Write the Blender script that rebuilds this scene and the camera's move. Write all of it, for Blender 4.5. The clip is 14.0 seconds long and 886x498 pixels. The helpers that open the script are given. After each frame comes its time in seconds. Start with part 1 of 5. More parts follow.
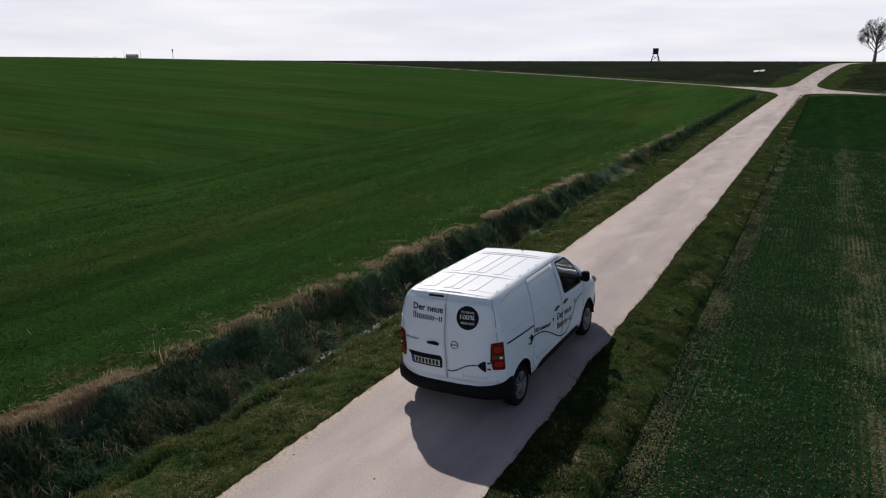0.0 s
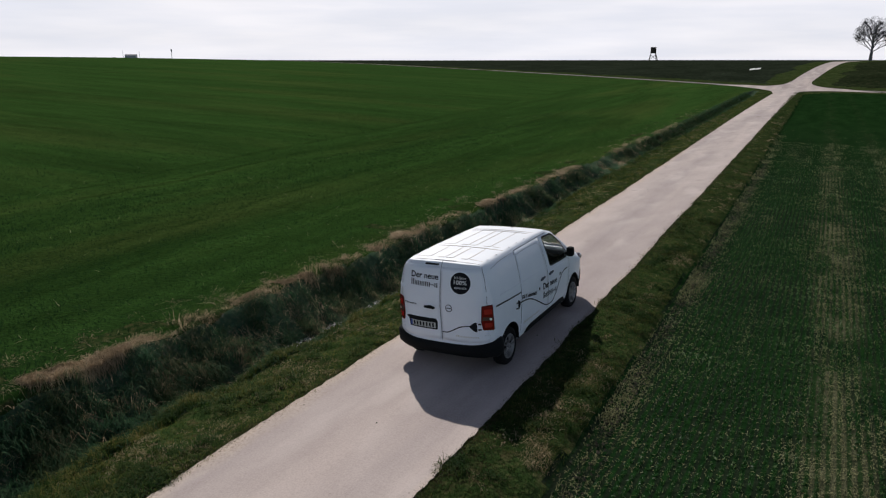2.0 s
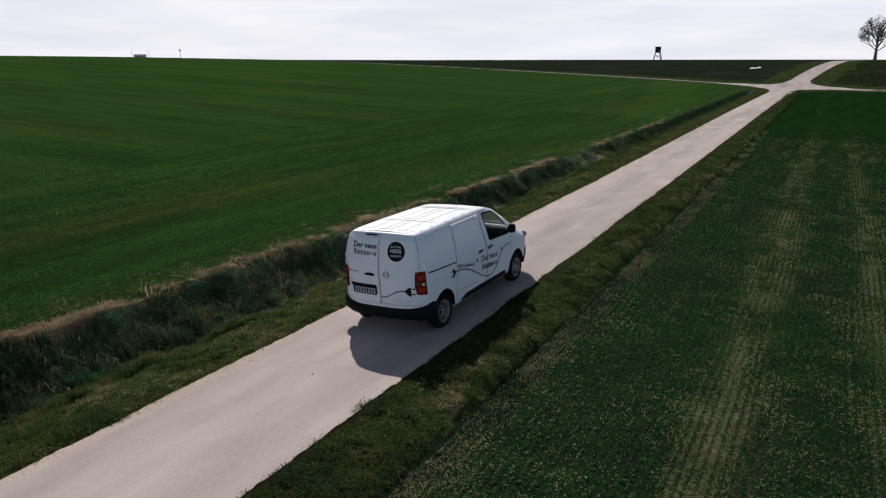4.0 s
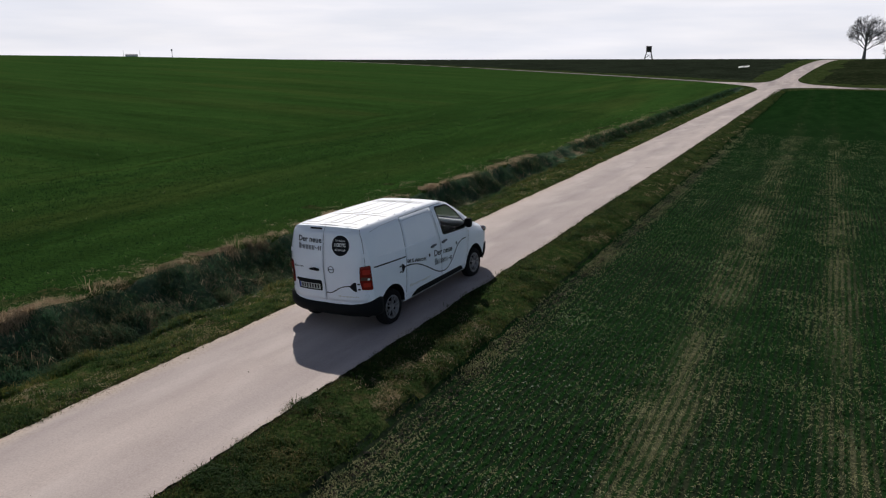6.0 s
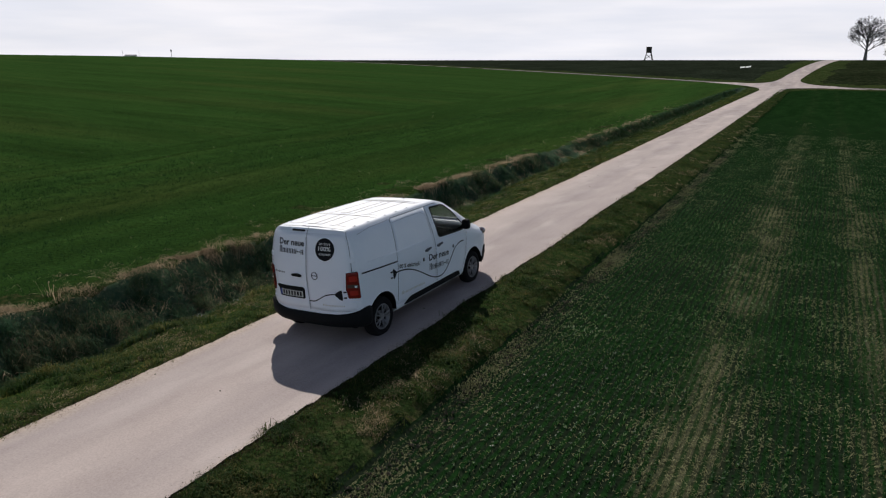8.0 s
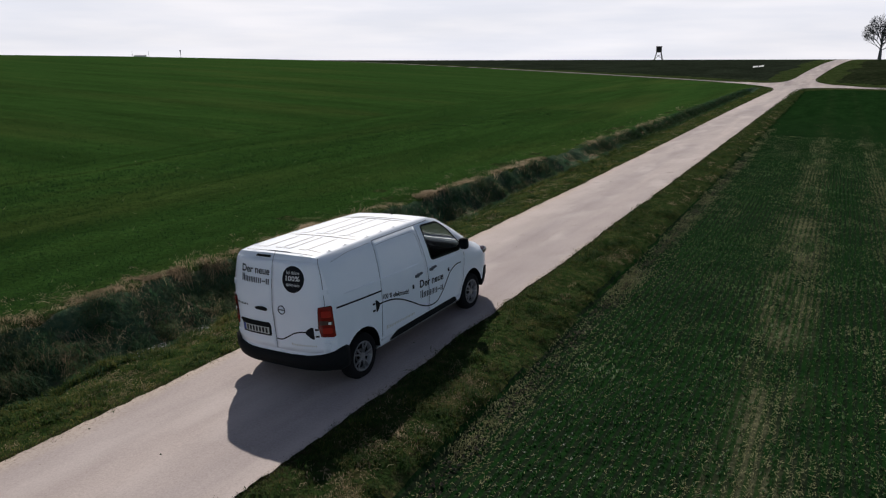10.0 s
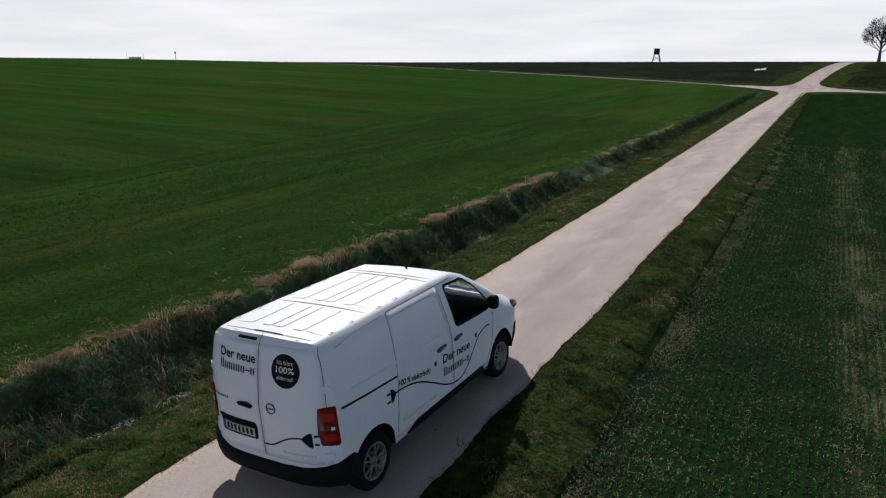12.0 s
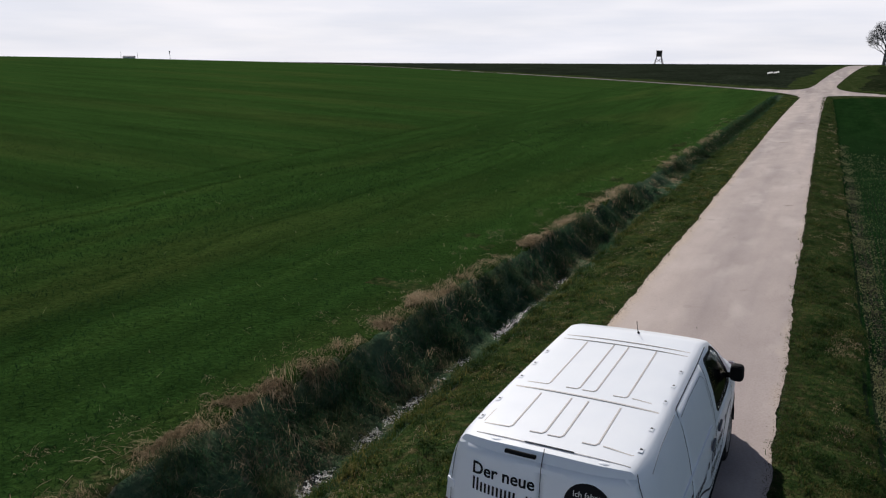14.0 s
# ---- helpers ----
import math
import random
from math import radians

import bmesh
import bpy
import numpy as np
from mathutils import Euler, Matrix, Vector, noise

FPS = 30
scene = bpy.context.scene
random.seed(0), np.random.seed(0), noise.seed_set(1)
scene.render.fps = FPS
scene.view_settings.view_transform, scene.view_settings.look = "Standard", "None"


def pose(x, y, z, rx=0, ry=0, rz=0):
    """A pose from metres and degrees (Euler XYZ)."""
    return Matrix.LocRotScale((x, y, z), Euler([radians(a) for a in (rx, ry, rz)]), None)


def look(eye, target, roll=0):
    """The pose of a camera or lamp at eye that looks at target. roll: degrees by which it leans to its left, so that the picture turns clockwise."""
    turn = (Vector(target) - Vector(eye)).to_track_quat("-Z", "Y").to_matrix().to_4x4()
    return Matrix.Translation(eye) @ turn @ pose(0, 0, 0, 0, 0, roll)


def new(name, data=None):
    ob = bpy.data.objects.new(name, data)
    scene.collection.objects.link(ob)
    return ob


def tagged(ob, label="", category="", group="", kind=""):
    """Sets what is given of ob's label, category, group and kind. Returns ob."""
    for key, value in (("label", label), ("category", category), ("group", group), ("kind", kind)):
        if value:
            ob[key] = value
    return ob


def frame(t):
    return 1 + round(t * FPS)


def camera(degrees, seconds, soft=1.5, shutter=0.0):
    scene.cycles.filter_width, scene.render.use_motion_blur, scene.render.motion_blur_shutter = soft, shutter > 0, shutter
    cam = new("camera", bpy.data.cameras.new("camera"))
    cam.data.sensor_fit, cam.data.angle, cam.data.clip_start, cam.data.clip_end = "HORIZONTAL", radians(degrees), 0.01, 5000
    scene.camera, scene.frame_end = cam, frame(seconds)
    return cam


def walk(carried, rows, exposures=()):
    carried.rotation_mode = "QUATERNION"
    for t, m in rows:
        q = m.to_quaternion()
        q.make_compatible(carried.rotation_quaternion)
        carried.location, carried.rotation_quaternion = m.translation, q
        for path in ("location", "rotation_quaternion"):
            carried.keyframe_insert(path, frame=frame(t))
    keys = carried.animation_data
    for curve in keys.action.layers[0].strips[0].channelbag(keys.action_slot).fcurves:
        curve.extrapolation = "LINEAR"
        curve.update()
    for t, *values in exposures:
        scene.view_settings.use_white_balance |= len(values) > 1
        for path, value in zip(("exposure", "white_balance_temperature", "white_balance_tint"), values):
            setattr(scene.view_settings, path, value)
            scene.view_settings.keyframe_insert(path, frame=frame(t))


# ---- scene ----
cam = camera(66.1, 14.0, soft=1.2)
PATH = [
    (0, (4.629, -9.075, 5.175), (3.679, -7.399, 4.641), 0.1),
    (0.5, (4.655, -9.397, 5.141), (3.71, -7.717, 4.608), 0.1),
    (1, (4.765, -9.675, 5.117), (3.822, -7.994, 4.583), 0.1),
    (1.5, (4.989, -9.879, 5.067), (4.043, -8.2, 4.533), 0.1),
    (2, (5.261, -10.051, 5.028), (4.313, -8.374, 4.493), 0.0),
    (2.5, (5.629, -10.226, 4.979), (4.675, -8.551, 4.444), 0.0),
    (3, (6.053, -10.338, 4.927), (5.09, -8.669, 4.392), 0.0),
    (3.5, (6.522, -10.487, 4.889), (5.555, -8.819, 4.354), 0.0),
    (4, (6.912, -10.42, 4.811), (5.945, -8.753, 4.276), 0.0),
    (6.5, (7.494, -9.506, 4.562), (6.545, -7.829, 4.028), -0.0),
    (7, (7.378, -9.259, 4.493), (6.427, -7.582, 3.961), 0.1),
    (7.5, (7.185, -9.026, 4.421), (6.237, -7.347, 3.889), 0.1),
    (10, (6.367, -7.14, 4.302), (5.396, -5.474, 3.77), 0.0),
    (10.5, (6.15, -6.57, 4.426), (5.181, -4.903, 3.897), 0.1),
    (11, (5.889, -6.051, 4.478), (4.925, -4.381, 3.95), 0.2),
    (11.5, (5.472, -5.667, 4.524), (4.506, -3.998, 3.996), 0.0),
    (12, (4.897, -5.446, 4.56), (3.936, -3.773, 4.032), -0.0),
    (12.5, (4.144, -5.265, 4.586), (3.194, -3.587, 4.059), -0.0),
    (13, (3.363, -5.15, 4.641), (2.417, -3.469, 4.113), 0.1),
    (13.5, (2.408, -5.06, 4.666), (1.47, -3.374, 4.139), 0.1),
    (14, (1.494, -5.016, 4.665), (0.549, -3.334, 4.139), 0.3),
]
walk(cam, [(t, look(eye, target, roll)) for t, eye, target, roll in PATH])

# ---------------------------------------------------------------- light
SUN_TO = Vector((-1.42, 1.70, 1.80)).normalized()
world = bpy.data.worlds.new("sky")
scene.world = world
world.use_nodes = True
wn, wl = world.node_tree.nodes, world.node_tree.links
bg = wn["Background"]
sky = wn.new("ShaderNodeTexSky")
sky.sky_type, sky.sun_disc = "NISHITA", False
sky.sun_elevation = math.asin(SUN_TO.z)
sky.sun_rotation = math.atan2(SUN_TO.x, SUN_TO.y)
sky.air_density, sky.dust_density, sky.ozone_density = 1.0, 0.8, 2.0
wtc = wn.new("ShaderNodeTexCoord")
wmap = wn.new("ShaderNodeMapping")
wmap.inputs["Scale"].default_value = (1.0, 1.0, 9.0)
wnoise = wn.new("ShaderNodeTexNoise")
wnoise.inputs["Scale"].default_value, wnoise.inputs["Detail"].default_value = 2.6, 7
wramp = wn.new("ShaderNodeValToRGB")
wramp.color_ramp.elements[0].position, wramp.color_ramp.elements[1].position = 0.25, 0.75
wramp.color_ramp.elements[0].color = (0.88, 0.88, 0.88, 1)
wramp.color_ramp.elements[1].color = (1.0, 1.0, 1.0, 1)
wnoise2 = wn.new("ShaderNodeTexNoise")
wnoise2.inputs["Scale"].default_value, wnoise2.inputs["Detail"].default_value = 5.0, 8
wramp2 = wn.new("ShaderNodeValToRGB")
wramp2.color_ramp.elements[0].position, wramp2.color_ramp.elements[1].position = 0.35, 0.68
wl.new(wmap.outputs["Vector"], wnoise2.inputs["Vector"])
wl.new(wnoise2.outputs["Fac"], wramp2.inputs["Fac"])
wmix = wn.new("ShaderNodeMix")
wmix.data_type = "RGBA"
wl.new(wtc.outputs["Generated"], wmap.inputs["Vector"])
wl.new(wmap.outputs["Vector"], wnoise.inputs["Vector"])
wl.new(wnoise.outputs["Fac"], wramp.inputs["Fac"])
wsep = wn.new("ShaderNodeSeparateXYZ")
wgrad = wn.new("ShaderNodeMapRange")
wgrad.inputs["From Min"].default_value, wgrad.inputs["From Max"].default_value = 0.09, 0.34
wgrad.inputs["To Min"].default_value, wgrad.inputs["To Max"].default_value = 1.0, 0.04
wdot = wn.new("ShaderNodeVectorMath")
wdot.operation = "DOT_PRODUCT"
wdot.inputs[1].default_value = SUN_TO
whaze = wn.new("ShaderNodeMapRange")
whaze.inputs["From Min"].default_value, whaze.inputs["From Max"].default_value = -0.5, 0.45
whaze.inputs["To Min"].default_value, whaze.inputs["To Max"].default_value = 0.95, 1.0
wl.new(wtc.outputs["Generated"], wdot.inputs[0]), wl.new(wdot.outputs["Value"], whaze.inputs["Value"])
wmul2 = wn.new("ShaderNodeMath")
wmul2.operation = "MULTIPLY"
wl.new(wgrad.outputs["Result"], wmul2.inputs[0]), wl.new(whaze.outputs["Result"], wmul2.inputs[1])
wmul = wn.new("ShaderNodeMath")
wmul.operation = "MULTIPLY"
wl.new(wtc.outputs["Generated"], wsep.inputs["Vector"])
wl.new(wsep.outputs["Z"], wgrad.inputs["Value"])
wl.new(wramp.outputs["Color"], wmul.inputs[0]), wl.new(wmul2.outputs["Value"], wmul.inputs[1])
wl.new(wmul.outputs["Value"], wmix.inputs["Factor"])
wdim = wn.new("ShaderNodeMix")
wdim.data_type, wdim.blend_type = "RGBA", "MULTIPLY"
wdim.inputs["Factor"].default_value, wdim.inputs["B"].default_value = 1.0, (0.40, 0.42, 0.46, 1)
wl.new(sky.outputs["Color"], wdim.inputs["A"]), wl.new(wdim.outputs["Result"], wmix.inputs["A"])
wcloud = wn.new("ShaderNodeMix")
wcloud.data_type = "RGBA"
wcloud.inputs["A"].default_value, wcloud.inputs["B"].default_value = (11.3, 11.5, 12.7, 1), (13.0, 12.8, 13.5, 1)
wl.new(wramp2.outputs["Color"], wcloud.inputs["Factor"])
# the haze is bluer on the side away from the sun
wside, wblue = wn.new("ShaderNodeMapRange"), wn.new("ShaderNodeMix")
wside.inputs["From Min"].default_value, wside.inputs["From Max"].default_value = -0.5, 0.5
wl.new(wdot.outputs["Value"], wside.inputs["Value"])
wblue.data_type, wblue.inputs["A"].default_value = "RGBA", (10.6, 12.8, 15.3, 1)
wl.new(wside.outputs["Result"], wblue.inputs["Factor"]), wl.new(wcloud.outputs["Result"], wblue.inputs["B"])
wl.new(wblue.outputs["Result"], wmix.inputs["B"])
wl.new(wmix.outputs["Result"], bg.inputs["Color"])
bg.inputs["Strength"].default_value = 0.07

sun = new("sun", bpy.data.lights.new("sun", "SUN"))
sun.data.energy, sun.data.angle, sun.data.color = 3.7, radians(0.6), (1.0, 0.94, 0.88)
sun.matrix_world = look(SUN_TO * 50, (0, 0, 0))
scene.view_settings.exposure = 0.07


# ---------------------------------------------------------------- materials
class Mat:
    """A node material with short calls for the usual nodes."""

    def __init__(self, name, color=(0.5, 0.5, 0.5), rough=0.8, metal=0.0):
        self.m = bpy.data.materials.new(name)
        self.m.use_nodes = True
        self.n, self.l = self.m.node_tree.nodes, self.m.node_tree.links
        self.b = self.n["Principled BSDF"]
        self.set("Base Color", (*color, 1)), self.set("Roughness", rough), self.set("Metallic", metal)
        self.tc = self.n.new("ShaderNodeTexCoord").outputs["Object"]

    def set(self, key, value):
        self.b.inputs[key].default_value = value
        return self

    def noise(self, scale, detail=4, stretch=(1, 1, 1), rough=0.55, turn=0):
        mp, nz = self.n.new("ShaderNodeMapping"), self.n.new("ShaderNodeTexNoise")
        mp.inputs["Scale"].default_value, mp.inputs["Rotation"].default_value = stretch, (0, 0, radians(turn))
        self.l.new(self.tc, mp.inputs["Vector"]), self.l.new(mp.outputs["Vector"], nz.inputs["Vector"])
        nz.inputs["Scale"].default_value, nz.inputs["Detail"].default_value, nz.inputs["Roughness"].default_value = scale, detail, rough
        return nz.outputs["Fac"]

    def ramp(self, fac, *stops):
        r = self.n.new("ShaderNodeValToRGB")
        while len(r.color_ramp.elements) < len(stops):
            r.color_ramp.elements.new(0.5)
        for e, (p, c) in zip(r.color_ramp.elements, stops):
            e.position, e.color = p, (*c, 1) if len(c) == 3 else c
        self.l.new(fac, r.inputs["Fac"])
        return r.outputs["Color"]

    def mix(self, fac, a, b, kind="MIX"):
        x = self.n.new("ShaderNodeMix")
        x.data_type, x.blend_type = "RGBA", kind
        for key, v in (("Factor", fac), ("A", a), ("B", b)):
            if isinstance(v, bpy.types.NodeSocket):
                self.l.new(v, x.inputs[key])
            else:
                x.inputs[key].default_value = v if key == "Factor" else (*v, 1)
        return x.outputs["Result"]

    def island(self):
        return self.n.new("ShaderNodeNewGeometry").outputs["Random Per Island"]

    def color(self, socket):
        self.l.new(socket, self.b.inputs["Base Color"])
        return self

    def rough(self, socket):
        self.l.new(socket, self.b.inputs["Roughness"])
        return self

    def bump(self, height, strength=0.5, distance=0.02):
        bp = self.n.new("ShaderNodeBump")
        bp.inputs["Strength"].default_value, bp.inputs["Distance"].default_value = strength, distance
        self.l.new(height, bp.inputs["Height"]), self.l.new(bp.outputs["Normal"], self.b.inputs["Normal"])
        return self


def wheat_ground():
    """Winter wheat: the headland is drilled along the road, the rest of the field across it."""
    k = Mat("winter_wheat", rough=0.9)
    k.set("Specular IOR Level", 0.0)
    axis, lane, place = k.n.new("ShaderNodeSeparateXYZ"), k.n.new("ShaderNodeMath"), k.n.new("ShaderNodeMapRange")
    k.l.new(k.tc, axis.inputs["Vector"])
    lane.operation, lane.inputs[1].default_value = "MULTIPLY_ADD", 0.09
    k.l.new(axis.outputs["Y"], lane.inputs[0]), k.l.new(axis.outputs["X"], lane.inputs[2])
    sway = k.n.new("ShaderNodeMath")
    sway.operation, sway.inputs[1].default_value = "MULTIPLY_ADD", 1.4
    k.l.new(k.noise(0.22, 3), sway.inputs[0]), k.l.new(lane.outputs["Value"], sway.inputs[2])
    place.inputs["From Min"].default_value, place.inputs["From Max"].default_value = -23.3, -3.3
    k.l.new(sway.outputs["Value"], place.inputs["Value"])
    where = place.outputs["Result"]
    inner = k.ramp(where, (0.28, (1, 1, 1)), (0.36, (0, 0, 0)))
    fine = k.noise(9, 6)
    c = k.ramp(fine, (0.3, (0.0084, 0.0228, 0.0072)), (0.55, (0.0145, 0.0388, 0.0108)), (0.8, (0.0226, 0.0520, 0.0140)))
    thin = k.ramp(k.mix(inner, k.noise(0.22, 5, (1.0, 0.14, 1)), k.noise(0.22, 5, (0.14, 1.0, 1))), (0.50, (0, 0, 0)), (0.68, (0.55, 0.55, 0.55)))
    c = k.mix(thin, c, k.ramp(fine, (0.3, (0.020, 0.028, 0.009)), (0.7, (0.050, 0.058, 0.021))))
    for scale, ramp in ((0.55, ((0.36, (0.66, 0.68, 0.70)), (0.60, (1.16, 1.14, 1.06)))), (1.7, ((0.35, (0.84, 0.84, 0.84)), (0.65, (1.2, 1.17, 1.1)))), (0.16, ((0.36, (0.85, 0.85, 0.85)), (0.66, (1.32, 1.22, 1.12))))):
        along, across = k.noise(scale, 5, (1.0, 0.10, 1)), k.noise(scale, 5, (0.10, 1.0, 1))
        c = k.mix(1.0, c, k.ramp(k.mix(inner, along, across), *ramp), "MULTIPLY")
    # wheel tracks, with the shade of their furrows put into the dark colour
    dark, none = (0.95, 0.95, 0.95), (0, 0, 0)
    tracks = []
    for at, half, deep in ((0.322, 0.014, dark), (0.405, 0.012, dark), (0.527, 0.009, (0.6, 0.6, 0.6)), (0.66, 0.007, dark), (0.748, 0.007, (0.8, 0.8, 0.8)), (0.80, 0.006, (0.5, 0.5, 0.5))):
        tracks += [(at - half, none), (at, deep), (at + half, none)]
    wheels = k.ramp(where, *tracks)
    broken = k.ramp(k.noise(0.5, 4), (0.35, (0.25, 0.25, 0.25)), (0.6, (1, 1, 1)))
    c = k.mix(k.mix(1.0, wheels, broken, "MULTIPLY"), c, (0.0045, 0.011, 0.0035))
    # thin tramlines, darkened in colour for furrow shade in the same way
    line = k.noise(0.09, 4, (0.12, 1.0, 1))
    tram = k.ramp(line, (0.493, none), (0.4985, (0.9, 0.9, 0.9)), (0.504, none), (0.555, none), (0.5605, (0.9, 0.9, 0.9)), (0.566, none))
    c = k.mix(k.mix(1.0, k.mix(1.0, tram, inner, "MULTIPLY"), broken, "MULTIPLY"), c, (0.009, 0.017, 0.006))
    k.color(c)
    k.set("Sheen Weight", 0.42), k.set("Sheen Roughness", 0.45), k.set("Sheen Tint", (0.10, 0.20, 0.04, 1))
    k.bump(k.noise(14, 6), 0.9, 0.05)
    return k.m


def drilled_ground():
    k = Mat("drilled_field", rough=0.95)
    k.set("Specular IOR Level", 0.0)
    fine, patch = k.noise(16, 6), k.noise(0.35, 4, (1.6, 0.12, 1))
    clod = k.noise(5, 5)
    wave = k.n.new("ShaderNodeTexWave")
    wave.wave_type, wave.bands_direction = "BANDS", "X"
    wave.inputs["Scale"].default_value, wave.inputs["Distortion"].default_value = 2.51, 0.25
    k.l.new(k.tc, wave.inputs["Vector"])
    soil = k.ramp(fine, (0.3, (0.007, 0.011, 0.007)), (0.6, (0.016, 0.022, 0.014)), (0.85, (0.052, 0.054, 0.037)))
    green = k.ramp(clod, (0.3, (0.005, 0.019, 0.006)), (0.7, (0.012, 0.039, 0.010)))
    rows = k.ramp(wave.outputs["Fac"], (0.25, (0.2, 0.2, 0.2)), (0.75, (0.98, 0.98, 0.98)))
    bare = k.ramp(patch, (0.56, (1, 1, 1)), (0.70, (0.4, 0.4, 0.4)))
    axis, off = k.n.new("ShaderNodeSeparateXYZ"), k.n.new("ShaderNodeMath")
    k.l.new(k.tc, axis.inputs["Vector"])
    off.operation, off.inputs[1].default_value = "MULTIPLY_ADD", 1 / 16
    k.l.new(axis.outputs["X"], off.inputs[0])
    tilt = k.n.new("ShaderNodeMath")
    tilt.operation, tilt.inputs[1].default_value = "MULTIPLY", 0.015 / 16
    k.l.new(axis.outputs["Y"], tilt.inputs[0]), k.l.new(tilt.outputs["Value"], off.inputs[2])
    bands = k.ramp(off.outputs["Value"], (0.335, (0, 0, 0)), (0.372, (0.6, 0.6, 0.6)), (0.415, (0, 0, 0)), (0.485, (0, 0, 0)), (0.513, (0.5, 0.5, 0.5)), (0.545, (0, 0, 0)), (0.70, (0, 0, 0)), (0.72, (0.22, 0.22, 0.22)), (0.75, (0, 0, 0)))
    loose = k.ramp(k.noise(1.2, 5, (1.5, 0.5, 1)), (0.40, (0, 0, 0)), (0.62, (1, 1, 1)))
    c = k.mix(k.mix(1.0, rows, bare, "MULTIPLY"), soil, green)
    stub = k.ramp(fine, (0.35, (0.066, 0.067, 0.036)), (0.65, (0.215, 0.205, 0.12)))
    # the worn bands close up and the crop thickens farther up the field
    ahead = k.n.new("ShaderNodeMapRange")
    ahead.inputs["From Min"].default_value, ahead.inputs["From Max"].default_value = 14.0, 48.0
    ahead.inputs["To Min"].default_value, ahead.inputs["To Max"].default_value = 1.0, 0.12
    k.l.new(axis.outputs["Y"], ahead.inputs["Value"])
    dense = k.n.new("ShaderNodeMapRange")
    dense.inputs["From Min"].default_value, dense.inputs["From Max"].default_value = 14.0, 60.0
    dense.inputs["To Min"].default_value, dense.inputs["To Max"].default_value = 0.0, 0.85
    k.l.new(axis.outputs["Y"], dense.inputs["Value"])
    c = k.mix(dense.outputs["Result"], c, k.mix(1.0, k.ramp(clod, (0.3, (0.006, 0.021, 0.006)), (0.7, (0.012, 0.037, 0.010))), k.ramp(k.noise(0.7, 6, (1.3, 0.35, 1)), (0.32, (0.66, 0.70, 0.66)), (0.68, (1.32, 1.2, 1.2))), "MULTIPLY"))
    gaps = k.ramp(wave.outputs["Fac"], (0.3, (1, 1, 1)), (0.75, (0.25, 0.25, 0.25)))
    worn = k.mix(1.0, k.mix(1.0, k.mix(1.0, bands, loose, "MULTIPLY"), gaps, "MULTIPLY"), ahead.outputs["Result"], "MULTIPLY")
    k.color(k.mix(worn, c, stub))
    k.bump(clod, 1.0, 0.06)
    return k.m


def rough_ground(name, stops, scale=7, bump=0.08):
    k = Mat(name, rough=0.95)
    k.set("Specular IOR Level", 0.0)
    a = k.ramp(k.noise(scale, 6), *stops)
    b = k.ramp(k.noise(scale * 0.13, 4), (0.35, (0.7, 0.7, 0.7)), (0.7, (1.2, 1.2, 1.2)))
    k.color(k.mix(1.0, a, b, "MULTIPLY"))
    k.bump(k.noise(scale * 1.7, 6), 1.0, bump)
    return k.m


